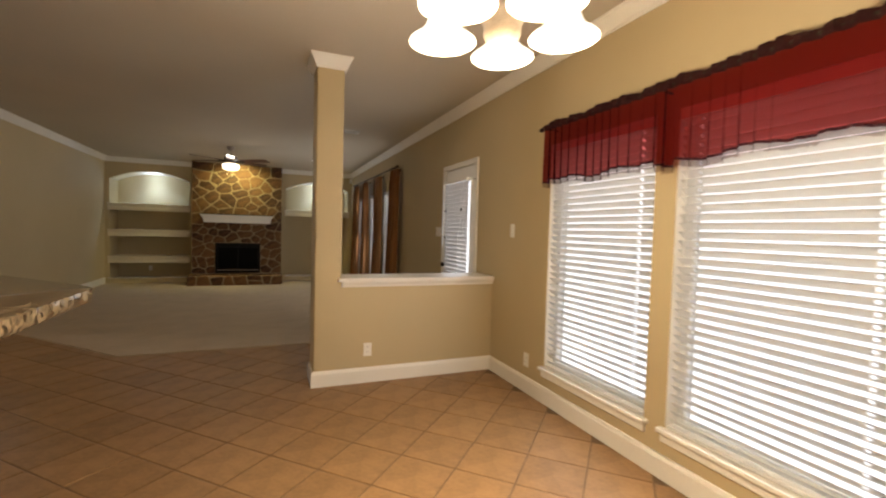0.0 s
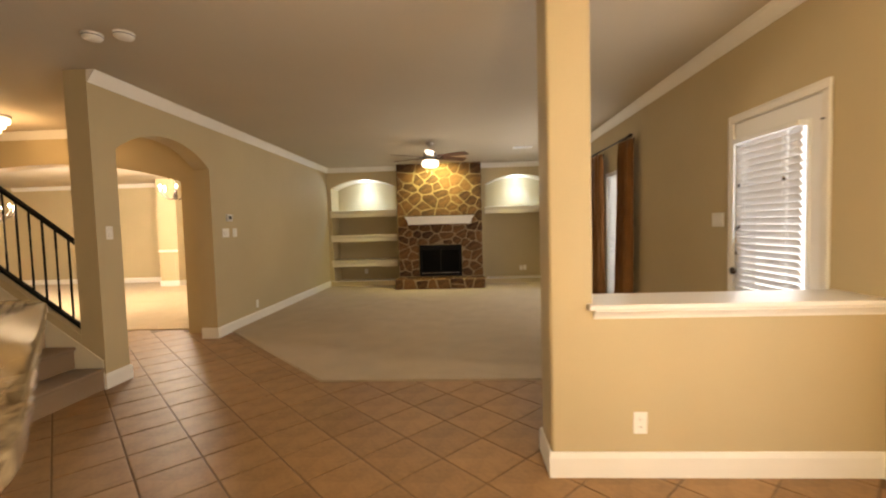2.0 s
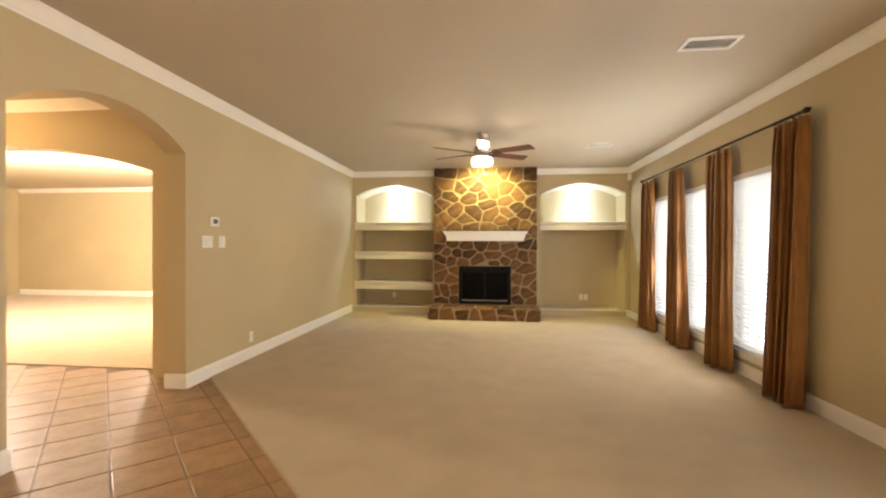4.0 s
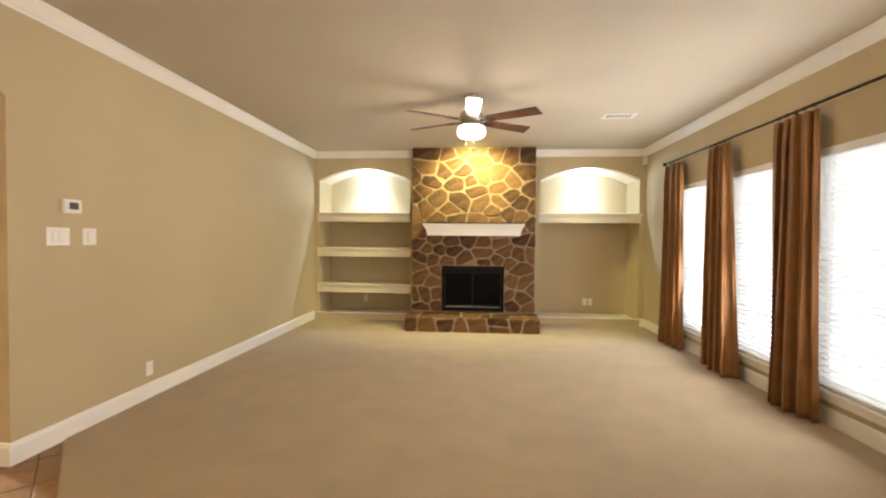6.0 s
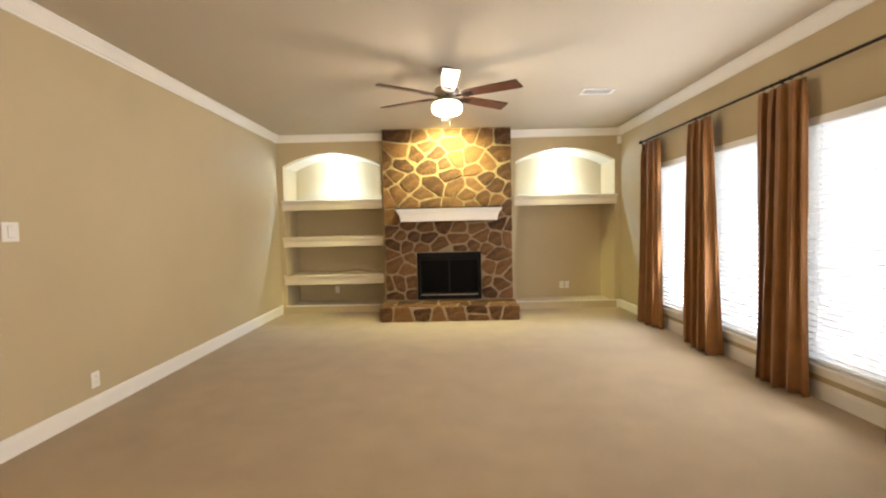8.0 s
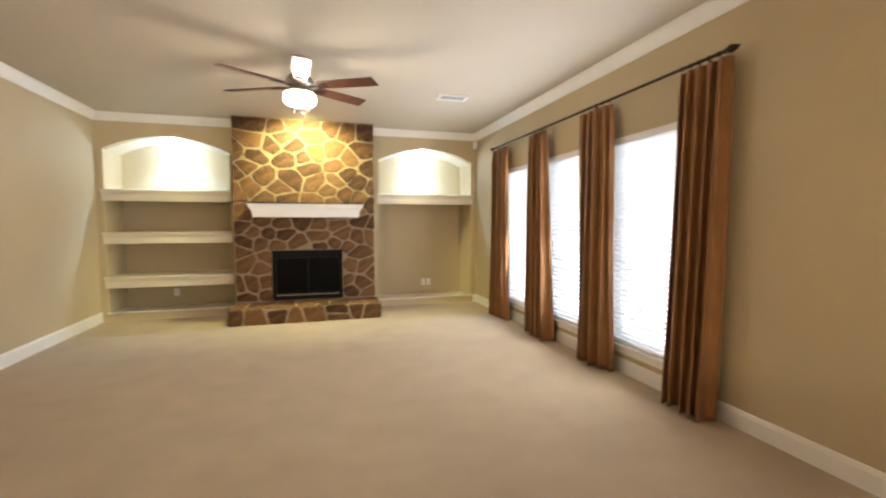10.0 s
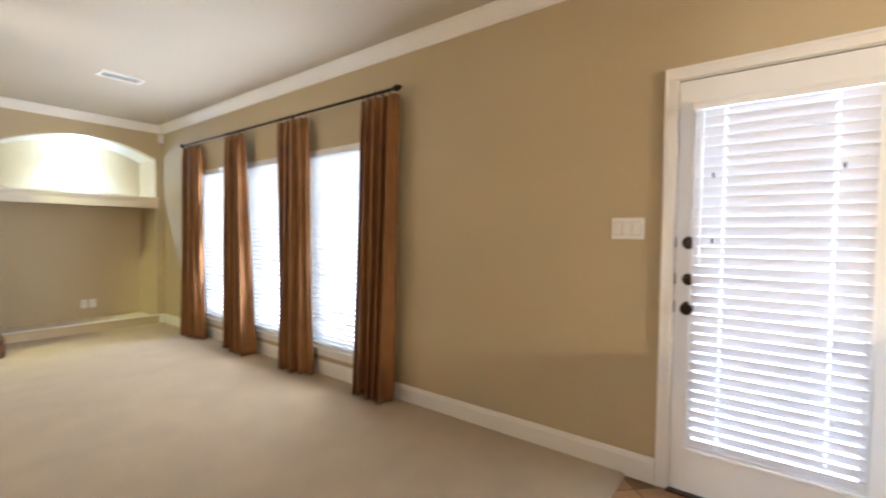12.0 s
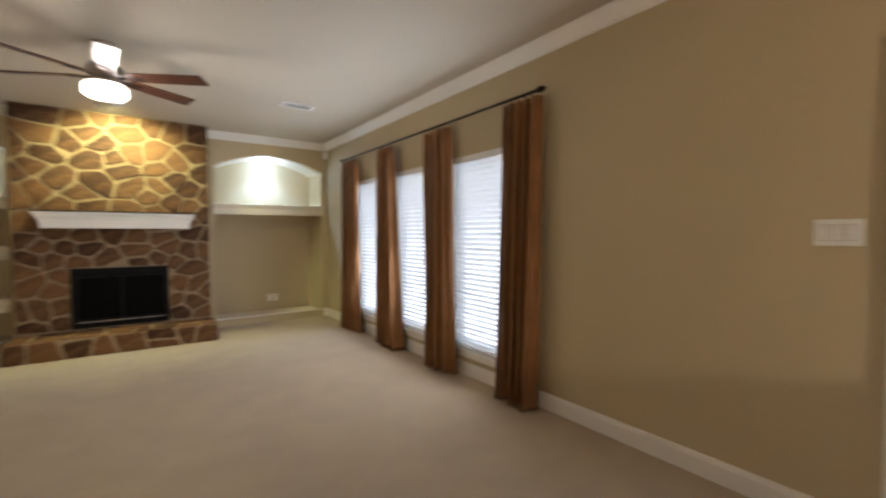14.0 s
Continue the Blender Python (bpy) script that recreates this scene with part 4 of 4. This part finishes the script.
for a, b in (NL, NR):
    setting("niche_platform", boxes((a, b, YF + 0.001, 11.578, 0.0, 0.095)), NICHE, "cream painted platform at the foot of a niche", "platform")
    setting("niche_trim", rbox(a - 0.02, b + 0.02, YF - 0.030, YF - 0.016, 0.118, 0.134, 0.004), TRIM, "white bead on the baseboard below a niche", "trim")


def can_light(x, y, z, label):
    ob = thing("recessed_light", (x, y, z), label, "recessed light", "recessed lights")
    part("trim_ring", lathe([(0.050, -0.001), (0.075, -0.001), (0.077, -0.005), (0.070, -0.010), (0.052, -0.012), (0.048, -0.004)], 28), PLATE, ob, smooth=True)
    part("lamp", lathe([(0, -0.002), (0.045, -0.002), (0.047, -0.004), (0.040, -0.006), (0, -0.0065)], 24), CANLAMP, ob, "lit reflector lamp", True)
    return ob


for x in (-1.84, 1.69):
    can_light(x, 11.30, 2.437, "small white recessed light in the niche vault")
eye = thing("eyeball_spotlight", (-0.09, 10.14, H), "white eyeball spotlight in the ceiling above the fireplace, lit", "spotlight")
part("trim_ring", lathe([(0.058, -0.001), (0.085, -0.001), (0.086, -0.006), (0.075, -0.012), (0.056, -0.014)], 28), PLATE, eye, smooth=True)
b = part("eyeball", lathe([(0.056, 0.03), (0.060, 0.0), (0.056, -0.024), (0.046, -0.030), (0.043, -0.012), (0.043, 0.02)], 24), PLATE, eye, smooth=True)
b.matrix_basis = pose(0, 0, -0.004, 22, 0, 0)
l = part("lamp", lathe([(0, 0), (0.041, 0), (0.041, 0.006), (0, 0.008)], 20), CANLAMP, eye, "lit reflector lamp", True)
l.matrix_basis = pose(0, 0, -0.012, 22, 0, 0)

# ---- ceiling fan ----
fan = thing("ceiling_fan", (FAN[0], FAN[1], H), "ceiling fan with six dark walnut blades and a lit glass bowl", "ceiling fan")
part("canopy", lathe([(0, 0), (0.068, 0), (0.068, -0.012), (0.060, -0.040), (0.034, -0.062), (0.016, -0.066), (0, -0.066)], 28), NICKEL, fan, "brushed metal canopy", True)
part("downrod", tube([(0, 0, -0.06), (0, 0, -0.17)], 0.013, 12), NICKEL, fan, smooth=True)
part("motor", lathe([(0, -0.150), (0.045, -0.152), (0.092, -0.165), (0.112, -0.190), (0.112, -0.225), (0.098, -0.250), (0.075, -0.262), (0.075, -0.278), (0, -0.278)], 32), NICKEL, fan, "brushed metal motor housing", True)
part("light_fitter", lathe([(0, -0.279), (0.085, -0.279), (0.118, -0.290), (0.122, -0.302), (0.118, -0.306), (0, -0.306)], 32), NICKEL, fan, "brushed metal light fitter", True)
part("bowl", lathe([(0.118, -0.304), (0.133, -0.316), (0.138, -0.345), (0.134, -0.376), (0.112, -0.398), (0.06, -0.409), (0, -0.411)], 32), BOWL, fan, "lit frosted glass bowl", True)
part("finial", lathe([(0, -0.410), (0.010, -0.412), (0.012, -0.420), (0.005, -0.428), (0, -0.430)], 14), NICKEL, fan, smooth=True)
for dx, L in ((-0.045, 0.075), (0.03, 0.10)):
    ch = part("pull_chain", tube([(dx, -0.125, -0.306), (dx, -0.132, -0.36), (dx, -0.134, -0.40 - L)], 0.0022, 6), NICKEL, fan)
    part("fob", lathe([(0, 0), (0.007, -0.006), (0.009, -0.020), (0.006, -0.034), (0, -0.036)], 10, (dx, -0.134, -0.40 - L)), NICKEL, ch, smooth=True)
for k in range(6):
    turn = 273 + 60 * k
    bm = bmesh.new()
    outline = [(0.150, -0.048), (0.20, -0.056), (0.40, -0.064), (0.66, -0.070), (0.672, -0.066), (0.690, 0.060), (0.684, 0.066), (0.40, 0.062), (0.20, 0.054), (0.150, 0.048)]
    up = [bm.verts.new((x, y, 0.004)) for x, y in outline]
    dn = [bm.verts.new((x, y, -0.004)) for x, y in outline]
    bm.faces.new(up)
    bm.faces.new(dn[::-1])
    for i in range(len(outline)):
        bm.faces.new((up[i], dn[i], dn[(i + 1) % 10], up[(i + 1) % 10]))
    blade = part("blade", bm, DARKWOOD, fan)
    blade.matrix_basis = pose(0, 0, -0.243, 0, 0, turn) @ pose(0, 0, 0, -12, 0, 0)
    bm = boxes((0.085, 0.19, -0.016, 0.016, -0.012, -0.006))
    box(bm, 0.17, 0.25, -0.036, 0.036, -0.012, -0.0055)
    iron = part("blade_iron", bevelled(bm, 0.002, 1), BRONZE, blade, "dark metal blade bracket")

# ---- nook chandelier ----
ch = thing("chandelier", (CHANDELIER[0], CHANDELIER[1], H), "ivory metal chandelier with five lit frosted bell shades", "chandelier")
part("canopy", lathe([(0, 0), (0.065, 0), (0.065, -0.010), (0.045, -0.026), (0.012, -0.034), (0, -0.034)], 24), SCONCE, ch, smooth=True)
part("stem", tube([(0, 0, -0.03), (0, 0, -0.60)], 0.009, 10), SCONCE, ch, smooth=True)
part("hub", lathe([(0, -0.58), (0.018, -0.59), (0.030, -0.62), (0.022, -0.66), (0.045, -0.70), (0.060, -0.735), (0.062, -0.755), (0.050, -0.780), (0.052, -0.800), (0.040, -0.830), (0.020, -0.850), (0.008, -0.858), (0, -0.860)], 24), SCONCE, ch, "ivory turned hub", True)
for k in range(5):
    a = radians(60 + 72 * k)
    c, s = math.cos(a), math.sin(a)
    pts = []
    for i in range(13):
        t = i / 12
        r = 0.05 + 0.132 * t
        pts.append((r * c, r * s, -0.745 + 0.075 * math.sin(math.pi * t * 0.95) - 0.012 * t))
    part("arm", tube(pts, 0.0075, 8), SCONCE, ch, smooth=True)
    sock = part("socket", lathe([(0, 0.012), (0.020, 0.010), (0.026, -0.004), (0.028, -0.024), (0, -0.024)], 16, (0.182 * c, 0.182 * s, -0.757)), SCONCE, ch, smooth=True)
    shade = part("shade", lathe([(0.026, -0.016), (0.038, -0.022), (0.045, -0.036), (0.051, -0.054), (0.066, -0.074), (0.085, -0.088), (0.096, -0.096), (0.097, -0.101), (0.092, -0.101), (0.062, -0.080), (0.047, -0.058), (0.040, -0.038), (0.026, -0.026)], 28, (0.182 * c, 0.182 * s, -0.757)), SHADE, ch, "lit frosted glass bell shade", True)

for o in ch.children:
    if not o.name.startswith(("canopy", "stem")):
        o.matrix_basis = pose(-0.022, 0, -0.046 if o.name.startswith("hub") else 0.020)

# ---- small ceiling and wall fittings ----


def vent(x, y, w, d, turn):
    ob = thing("ceiling_vent", (x, y, H, 0, 0, turn), "white louvred ceiling air vent", "vent", "ceiling vents")
    # dark sheet in place of the shaded duct behind the louvres
    part("backing", boxes((-w / 2 + 0.02, w / 2 - 0.02, -d / 2 + 0.02, d / 2 - 0.02, -0.004, -0.001)), DARKPL, ob)
    for s in ((-w / 2, w / 2, -d / 2, -d / 2 + 0.028), (-w / 2, w / 2, d / 2 - 0.028, d / 2), (-w / 2, -w / 2 + 0.028, -d / 2 + 0.028, d / 2 - 0.028), (w / 2 - 0.028, w / 2, -d / 2 + 0.028, d / 2 - 0.028)):
        part("frame", boxes((*s, -0.012, -0.0005)), PLATE, ob)
    n = 7
    for i in range(n):
        yy = -d / 2 + 0.032 + (d - 0.064) * (i + 0.5) / n
        sl = part("slat", boxes((-w / 2 + 0.028, w / 2 - 0.028, -0.0038, 0.0038, -0.0008, 0.0008)), PLATE, ob)
        sl.matrix_basis = pose(0, yy, -0.008, 35, 0, 0)
    return ob


vent(1.53, 9.14, 0.34, 0.19, 0)
vent(1.55, 6.10, 0.36, 0.19, 0)
for x, y in ((-2.08, 4.17), (-1.86, 4.18)):
    sm = thing("smoke_detector", (x, y, H), "round white smoke detector on the ceiling", "smoke detector", "ceiling detectors")
    part("base", lathe([(0, 0), (0.066, 0), (0.066, -0.010), (0, -0.010)], 28), PLATE, sm, smooth=True)
    part("cover", lathe([(0.060, -0.010), (0.062, -0.022), (0.052, -0.036), (0.030, -0.042), (0, -0.043)], 28), PLATE, sm, smooth=True)
    part("grille", lathe([(0.0615, -0.013), (0.0635, -0.015), (0.0635, -0.018), (0.0615, -0.020)], 28), DARKPL, sm, smooth=True)


def plate(name, at, turn, gangs, kinds, label, border=0.0):
    """A wall plate; its face looks along local -y. kinds: rocker or outlet for each gang."""
    ob = thing(name, (*at, 0, 0, turn), label, "outlet" if "outlet" in name else "switch")
    w = 0.070 + 0.046 * (gangs - 1) + border
    part("cover_plate", rbox(-w / 2, w / 2, -0.006, 0.0, -0.057, 0.057, 0.003), PLATE, ob)
    for g, kind in enumerate(kinds):
        gx = (g - (gangs - 1) / 2) * 0.046
        if kind == "rocker":
            # solid grey plate whose rim paints the shade round the rocker
            part("rocker_gap", boxes((gx - 0.0185, gx + 0.0185, -0.0066, -0.0058, -0.035, 0.035)), NICKEL, ob, "thin grey plate drawing the shaded gap round the rocker")
            r = part("rocker", rbox(gx - 0.0165, gx + 0.0165, -0.010, -0.0055, -0.033, 0.033, 0.002), PLATE, ob)
        else:
            for dz in (-0.020, 0.020):
                r = part("socket", rbox(gx - 0.017, gx + 0.017, -0.0085, -0.0055, dz - 0.014, dz + 0.014, 0.003), PLATE, ob)
                for dx in (-0.006, 0.006):
                    part("slot", boxes((gx + dx - 0.001, gx + dx + 0.001, -0.0092, -0.0084, dz - 0.002, dz + 0.006)), DARKPL, r)
    return ob


E_, W_, N_, S_ = 90 + 180, 90, 180, 0
plate("light_switch", (XR, 4.884, 1.312), -90, 3, ("rocker",) * 3, "white three-gang rocker switch beside the back door")
plate("light_switch", (XR, 3.118, 1.341), -90, 1, ("rocker",), "white rocker switch in the breakfast nook")
plate("outlet", (XR, 2.835, 0.27), -90, 1, ("outlet",), "white wall outlet beside the nook window")
plate("outlet", (1.326, 3.46, 0.285), 0, 1, ("outlet",), "white wall outlet in the half wall")
plate("light_switch", (XL, 6.722, 1.316), 90, 2, ("rocker",) * 2, "white two-gang switch below the thermostat", 0.035)
plate("light_switch", (XL, 6.942, 1.316), 90, 1, ("rocker",), "white single switch beside the two-gang switch", 0.03)
plate("light_switch", (XL, 4.88, 1.345), 90, 1, ("rocker",), "white rocker switch on the wall end")
plate("outlet", (XL, 7.47, 0.25), 90, 1, ("outlet",), "white wall outlet above the carpet")
plate("outlet", (1.78, 11.58, 0.29), 0, 1, ("outlet",), "white wall outlet at the back of the niche")
plate("outlet", (1.87, 11.58, 0.29), 0, 1, ("outlet",), "white cable plate beside the niche outlet")
plate("outlet", (-1.96, 11.58, 0.285), 0, 1, ("outlet",), "white wall outlet behind the lowest shelf")
th = thing("thermostat", (XL, 6.805, 1.512, 0, 0, 90), "white wall thermostat with a dark display", "thermostat")
part("case", rbox(-0.062, 0.062, -0.026, 0, -0.045, 0.045, 0.006, 3), PLATE, th)
part("display", rbox(-0.028, 0.034, -0.028, -0.0265, -0.020, 0.026, 0.002, 1), DARKPL, th, "dark display")
part("button", rbox(-0.050, -0.036, -0.029, -0.0265, -0.006, 0.012, 0.002, 1), PLATE, th)
sen = thing("alarm_sensor", (XR - 0.018, YF - 0.018, 2.535, 0, 0, -45), "small white alarm sensor in the room corner", "sensor")
part("case", rbox(-0.032, 0.032, -0.035, 0.010, -0.055, 0.055, 0.008, 3), PLATE, sen)
part("lens", rbox(-0.020, 0.020, -0.038, -0.034, -0.030, 0.012, 0.004, 2), FRAMEP, sen, "milky lens")

# ---- granite bar ----
bar = thing("breakfast_bar", (0, 0, 0), "raised breakfast bar with a speckled granite top", "bar")
edge = [(-0.04, -1.6), (-0.04, 1.625), (-0.052, 1.69), (-0.095, 1.745), (-1.04, 2.70), (-1.14, 2.76), (-2.05, 2.76), (-2.05, 2.03), (-0.86, 0.83), (-0.86, -1.6)]
bm = bmesh.new()
rough = random.Random(4)
dense = []
for (ax, ay), (bx, by) in zip(edge, edge[1:] + edge[:1]):
    L = math.hypot(bx - ax, by - ay)
    k = max(1, int(L / 0.018))
    for i in range(k):
        dense.append((ax + (bx - ax) * i / k, ay + (by - ay) * i / k))
rings = []
for z, amp, inset in ((1.090, 0.0, 0.006), (1.087, 0.001, 0.0), (1.076, 0.002, -0.001), (1.062, 0.002, -0.001), (1.052, 0.002, 0.001), (1.044, 0.001, 0.006)):
    ring = []
    for i, (x, y) in enumerate(dense):
        px, py = dense[i - 1]
        qx, qy = dense[(i + 1) % len(dense)]
        d = math.hypot(qx - px, qy - py) or 1
        nx, ny = -(qy - py) / d, (qx - px) / d
        o = inset + rough.uniform(-amp, amp)
        ring.append(bm.verts.new((x + nx * o, y + ny * o, z)))
    rings.append(ring)
for a, b in zip(rings, rings[1:]):
    for i in range(len(dense)):
        bm.faces.new((a[i], a[(i + 1) % len(dense)], b[(i + 1) % len(dense)], b[i]))
bm.faces.new(rings[0])
bm.faces.new(rings[-1])
bmesh.ops.recalc_face_normals(bm, faces=bm.faces)
part("granite_top", bm, GRANITE, bar, "beige granite slab with a chiselled edge", True)
bm = bmesh.new()
inner = [(-0.42, -1.6), (-0.42, 1.52), (-1.20, 2.33), (-2.05, 2.33), (-2.05, 2.13), (-1.28, 2.13), (-0.62, 1.44), (-0.62, -1.6)]
lo = [bm.verts.new((x, y, 0)) for x, y in inner]
hi = [bm.verts.new((x, y, 1.044)) for x, y in inner]
bm.faces.new(hi)
for i in range(len(inner)):
    bm.faces.new((lo[i], lo[(i + 1) % 8], hi[(i + 1) % 8], hi[i]))
bmesh.ops.recalc_face_normals(bm, faces=bm.faces)
part("knee_wall", bm, WALL, bar, "beige painted knee wall")

# ---- stairs and railing ----
SX, RISE, RUN, NST = -2.68, 0.187, 0.252, 10
stairs = thing("staircase", (0, 0, 0), "carpeted staircase rising beside the wall end", "stairs")
for i in range(NST):
    x1 = SX - i * RUN
    bm = boxes((x1 - RUN - 0.02, x1, 3.62, 4.738, i * RISE, (i + 1) * RISE - 0.03))
    part("riser", bm, STAIRC, stairs)
    part("tread", rbox(x1 - RUN - 0.0, x1 + 0.028, 3.62, 4.738, (i + 1) * RISE - 0.032, (i + 1) * RISE, 0.014, 4), STAIRC, stairs, smooth=True)
slope = RISE / RUN
x_end = SX - NST * RUN

def slanted(x0, x1, y0, y1, low, high):
    """A slab between two lines that rise with the stairs; low None: down to the floor."""
    bm = bmesh.new()
    v = []
    for y in (y0, y1):
        for x, h in ((x0, low), (x1, low), (x1, high), (x0, high)):
            z = -0.0 if h is None else (SX - x) * slope + h
            v.append(bm.verts.new((x, y, z)))
    for f in ((0, 1, 2, 3), (7, 6, 5, 4), (0, 4, 5, 1), (1, 5, 6, 2), (2, 6, 7, 3), (3, 7, 4, 0)):
        bm.faces.new([v[i] for i in f])
    bmesh.ops.recalc_face_normals(bm, faces=bm.faces)
    return bm


setting("wall_knee", slanted(-2.866, x_end, 4.75, 4.87, None, 0.331), WALL, "sloping beige knee wall beside the stairs", "wall")
part("skirt_board", slanted(SX + 0.0, x_end, 4.739, 4.7495, -0.05, 0.25), SHELF, stairs, "cream skirt board")
rail = thing("stair_railing", (0, 4.82, 0), "black iron stair railing with plain and twisted balusters", "railing")
part("bottom_rail", slanted(-2.867, x_end, -0.018, 0.018, 0.336, 0.368), BLACK, rail)
part("top_rail", slanted(-2.867, x_end, -0.022, 0.022, 1.071, 1.104), BLACK, rail)
k = 0
x = -2.99
while x > x_end + 0.05:
    z0, z1 = (SX - x) * slope + 0.366, (SX - x) * slope + 1.076
    bm = bmesh.new()
    levels = 22 if k % 2 else 2
    rings = []
    for i in range(levels):
        t = i / (levels - 1)
        a = math.pi / 4
        if k % 2 and 0.25 < t < 0.75:
            a += (t - 0.25) / 0.5 * math.pi * 4
        elif k % 2 and t >= 0.75:
            a += math.pi * 4
        rings.append([bm.verts.new((0.0088 * math.cos(a + q * math.pi / 2), 0.0088 * math.sin(a + q * math.pi / 2), z0 + (z1 - z0) * t)) for q in range(4)])
    for a, b in zip(rings, rings[1:]):
        for q in range(4):
            bm.faces.new((a[q], a[(q + 1) % 4], b[(q + 1) % 4], b[q]))
    bal = part("baluster", bm, BLACK, rail)
    bal.matrix_basis = pose(x, 0, 0)
    x -= 0.115
    k += 1

# ---- lights of the foyer and the front room ----
fl = thing("crystal_ceiling_light", (-4.82, 5.90, H), "tiered crystal flush ceiling light, lit", "ceiling light")
part("canopy", lathe([(0, 0), (0.16, 0), (0.16, -0.018), (0.14, -0.026), (0, -0.026)], 28), NICKEL, fl, smooth=True)
for r, z, n in ((0.135, -0.03, 26), (0.095, -0.085, 20), (0.055, -0.135, 12)):
    for i in range(n):
        a = 2 * math.pi * i / n
        part("crystal", lathe([(0, 0), (0.011, -0.008), (0.013, -0.034), (0.006, -0.052), (0, -0.058)], 6, (r * math.cos(a), r * math.sin(a), z)), CRYSTAL, fl)
part("core", lathe([(0.10, -0.027), (0.085, -0.08), (0.05, -0.13), (0.02, -0.16), (0, -0.162)], 16), CRYSTAL, fl, smooth=True)


def arm_chandelier(x, y, z, n, radius, label):
    ob = thing("chandelier", (x, y, z), label, "chandelier")
    part("stem", tube([(0, 0, -0.12), (0, 0, H - z)], 0.009, 8), BRONZE, ob)
    part("hub", lathe([(0, -0.20), (0.02, -0.18), (0.045, -0.12), (0.03, -0.06), (0.015, 0.0), (0, 0.02)], 16), BRONZE, ob, smooth=True)
    for i in range(n):
        a = 2 * math.pi * (i + 0.3) / n
        c, s = math.cos(a), math.sin(a)
        pts = [(radius * t * c, radius * t * s, -0.13 - 0.07 * math.sin(math.pi * t) + 0.09 * t * t) for t in [q / 10 for q in range(11)]]
        arm = part("arm", tube(pts, 0.007, 6), BRONZE, ob, smooth=True)
        ex, ey, ez = pts[-1]
        part("cup", lathe([(0, 0), (0.026, 0.006), (0.030, 0.014), (0, 0.014)], 12, (ex, ey, ez)), BRONZE, arm, smooth=True)
        part("candle", lathe([(0, 0.012), (0.011, 0.012), (0.011, 0.075), (0, 0.075)], 10, (ex, ey, ez)), PLATE, arm, smooth=True)
        part("bulb", lathe([(0, 0.075), (0.012, 0.080), (0.020, 0.100), (0.014, 0.125), (0.004, 0.145), (0, 0.148)], 12, (ex, ey, ez)), CANDLE, arm, "lit candle bulb", True)
    return ob


arm_chandelier(-5.43, 9.8, 2.21, 5, 0.28, "bronze arm chandelier with lit candle bulbs")
arm_chandelier(-7.47, 8.0, 1.80, 8, 0.36, "bronze eight-arm chandelier with lit candle bulbs")
pan = thing("wainscot", (-7.0, 11.698, 0.15), "beige panelled wainscot with a white chair rail", "wainscot")
part("panel", boxes((-0.24, 0.24, -0.014, 0, 0, 0.72)), WALL, pan)
part("chair_rail", rbox(-0.25, 0.25, -0.035, 0, 0.721, 0.775, 0.008), TRIM, pan)
for s in ((-0.17, 0.17, -0.022, -0.0145, 0.08, 0.105), (-0.17, 0.17, -0.022, -0.0145, 0.60, 0.625), (-0.17, -0.145, -0.022, -0.0145, 0.105, 0.60), (0.145, 0.17, -0.022, -0.0145, 0.105, 0.60)):
    part("panel_moulding", boxes(s), WALL, pan)

# ---- floor tiles, laid on the diagonal ----
PITCH, ACROSS, JOINT = 0.339, 0.331, 0.0085   # along and across the diagonal courses
tile_bm = bmesh.new()
h = (PITCH - JOINT) / 2
prof = [(h, -0.004), (h, -0.0016), (h - 0.004, 0.0)]
rings = [[tile_bm.verts.new((sx * r, sy * r, z)) for sx, sy in ((-1, -1), (1, -1), (1, 1), (-1, 1))] for r, z in prof]
for a, b in zip(rings, rings[1:]):
    for q in range(4):
        tile_bm.faces.new((a[q], a[(q + 1) % 4], b[(q + 1) % 4], b[q]))
tile_bm.faces.new(rings[-1])
bmesh.ops.recalc_face_normals(tile_bm, faces=tile_bm.faces)
TILE_MESH = bpy.data.meshes.new("tile")
tile_bm.to_mesh(TILE_MESH)
tile_bm.free()
TILE_MESH.materials.append(TILE)
floor_ob = bpy.data.objects["floor"]
U0, V0 = 0.129, -0.009
spots = []
for iu in range(-30, 30):
    for iv in range(-18, 46):
        u, v = U0 + (iu + 0.5) * ACROSS, V0 + (iv + 0.5) * PITCH
        x, y = (u - v) / math.sqrt(2), (u + v) / math.sqrt(2)
        if not (-12.1 < x < XR + 0.1 and YB < y < 6.9):
            continue
        if y > 5.12 and x > -2.5 and x - -0.83 + (y - 4.865) > 0.26 and x + y > 4.30:
            continue
        if x < -6.1 and y < 3.56:
            continue
        spots.append((math.hypot(x - 0.2, y - 2.6), x, y))
spots.sort()
for _, x, y in spots[:300]:
    t = new("tile", TILE_MESH)
    t.parent = floor_ob
    t.matrix_basis = pose(x, y, 0, 0, 0, 45) @ Matrix.Diagonal((ACROSS / PITCH, 1, 1, 1))
rest = bmesh.new()
for _, x, y in spots[300:]:
    m = pose(x, y, 0, 0, 0, 45) @ Matrix.Diagonal((ACROSS / PITCH, 1, 1, 1))
    rg = [[rest.verts.new(m @ Vector((sx * r, sy * r, z))) for sx, sy in ((-1, -1), (1, -1), (1, 1), (-1, 1))] for r, z in prof]
    for a, b in zip(rg, rg[1:]):
        for q in range(4):
            rest.faces.new((a[q], a[(q + 1) % 4], b[(q + 1) % 4], b[q]))
    rest.faces.new(rg[-1])
tagged(part("tiles", rest, TILE, floor_ob), kind="stuff")
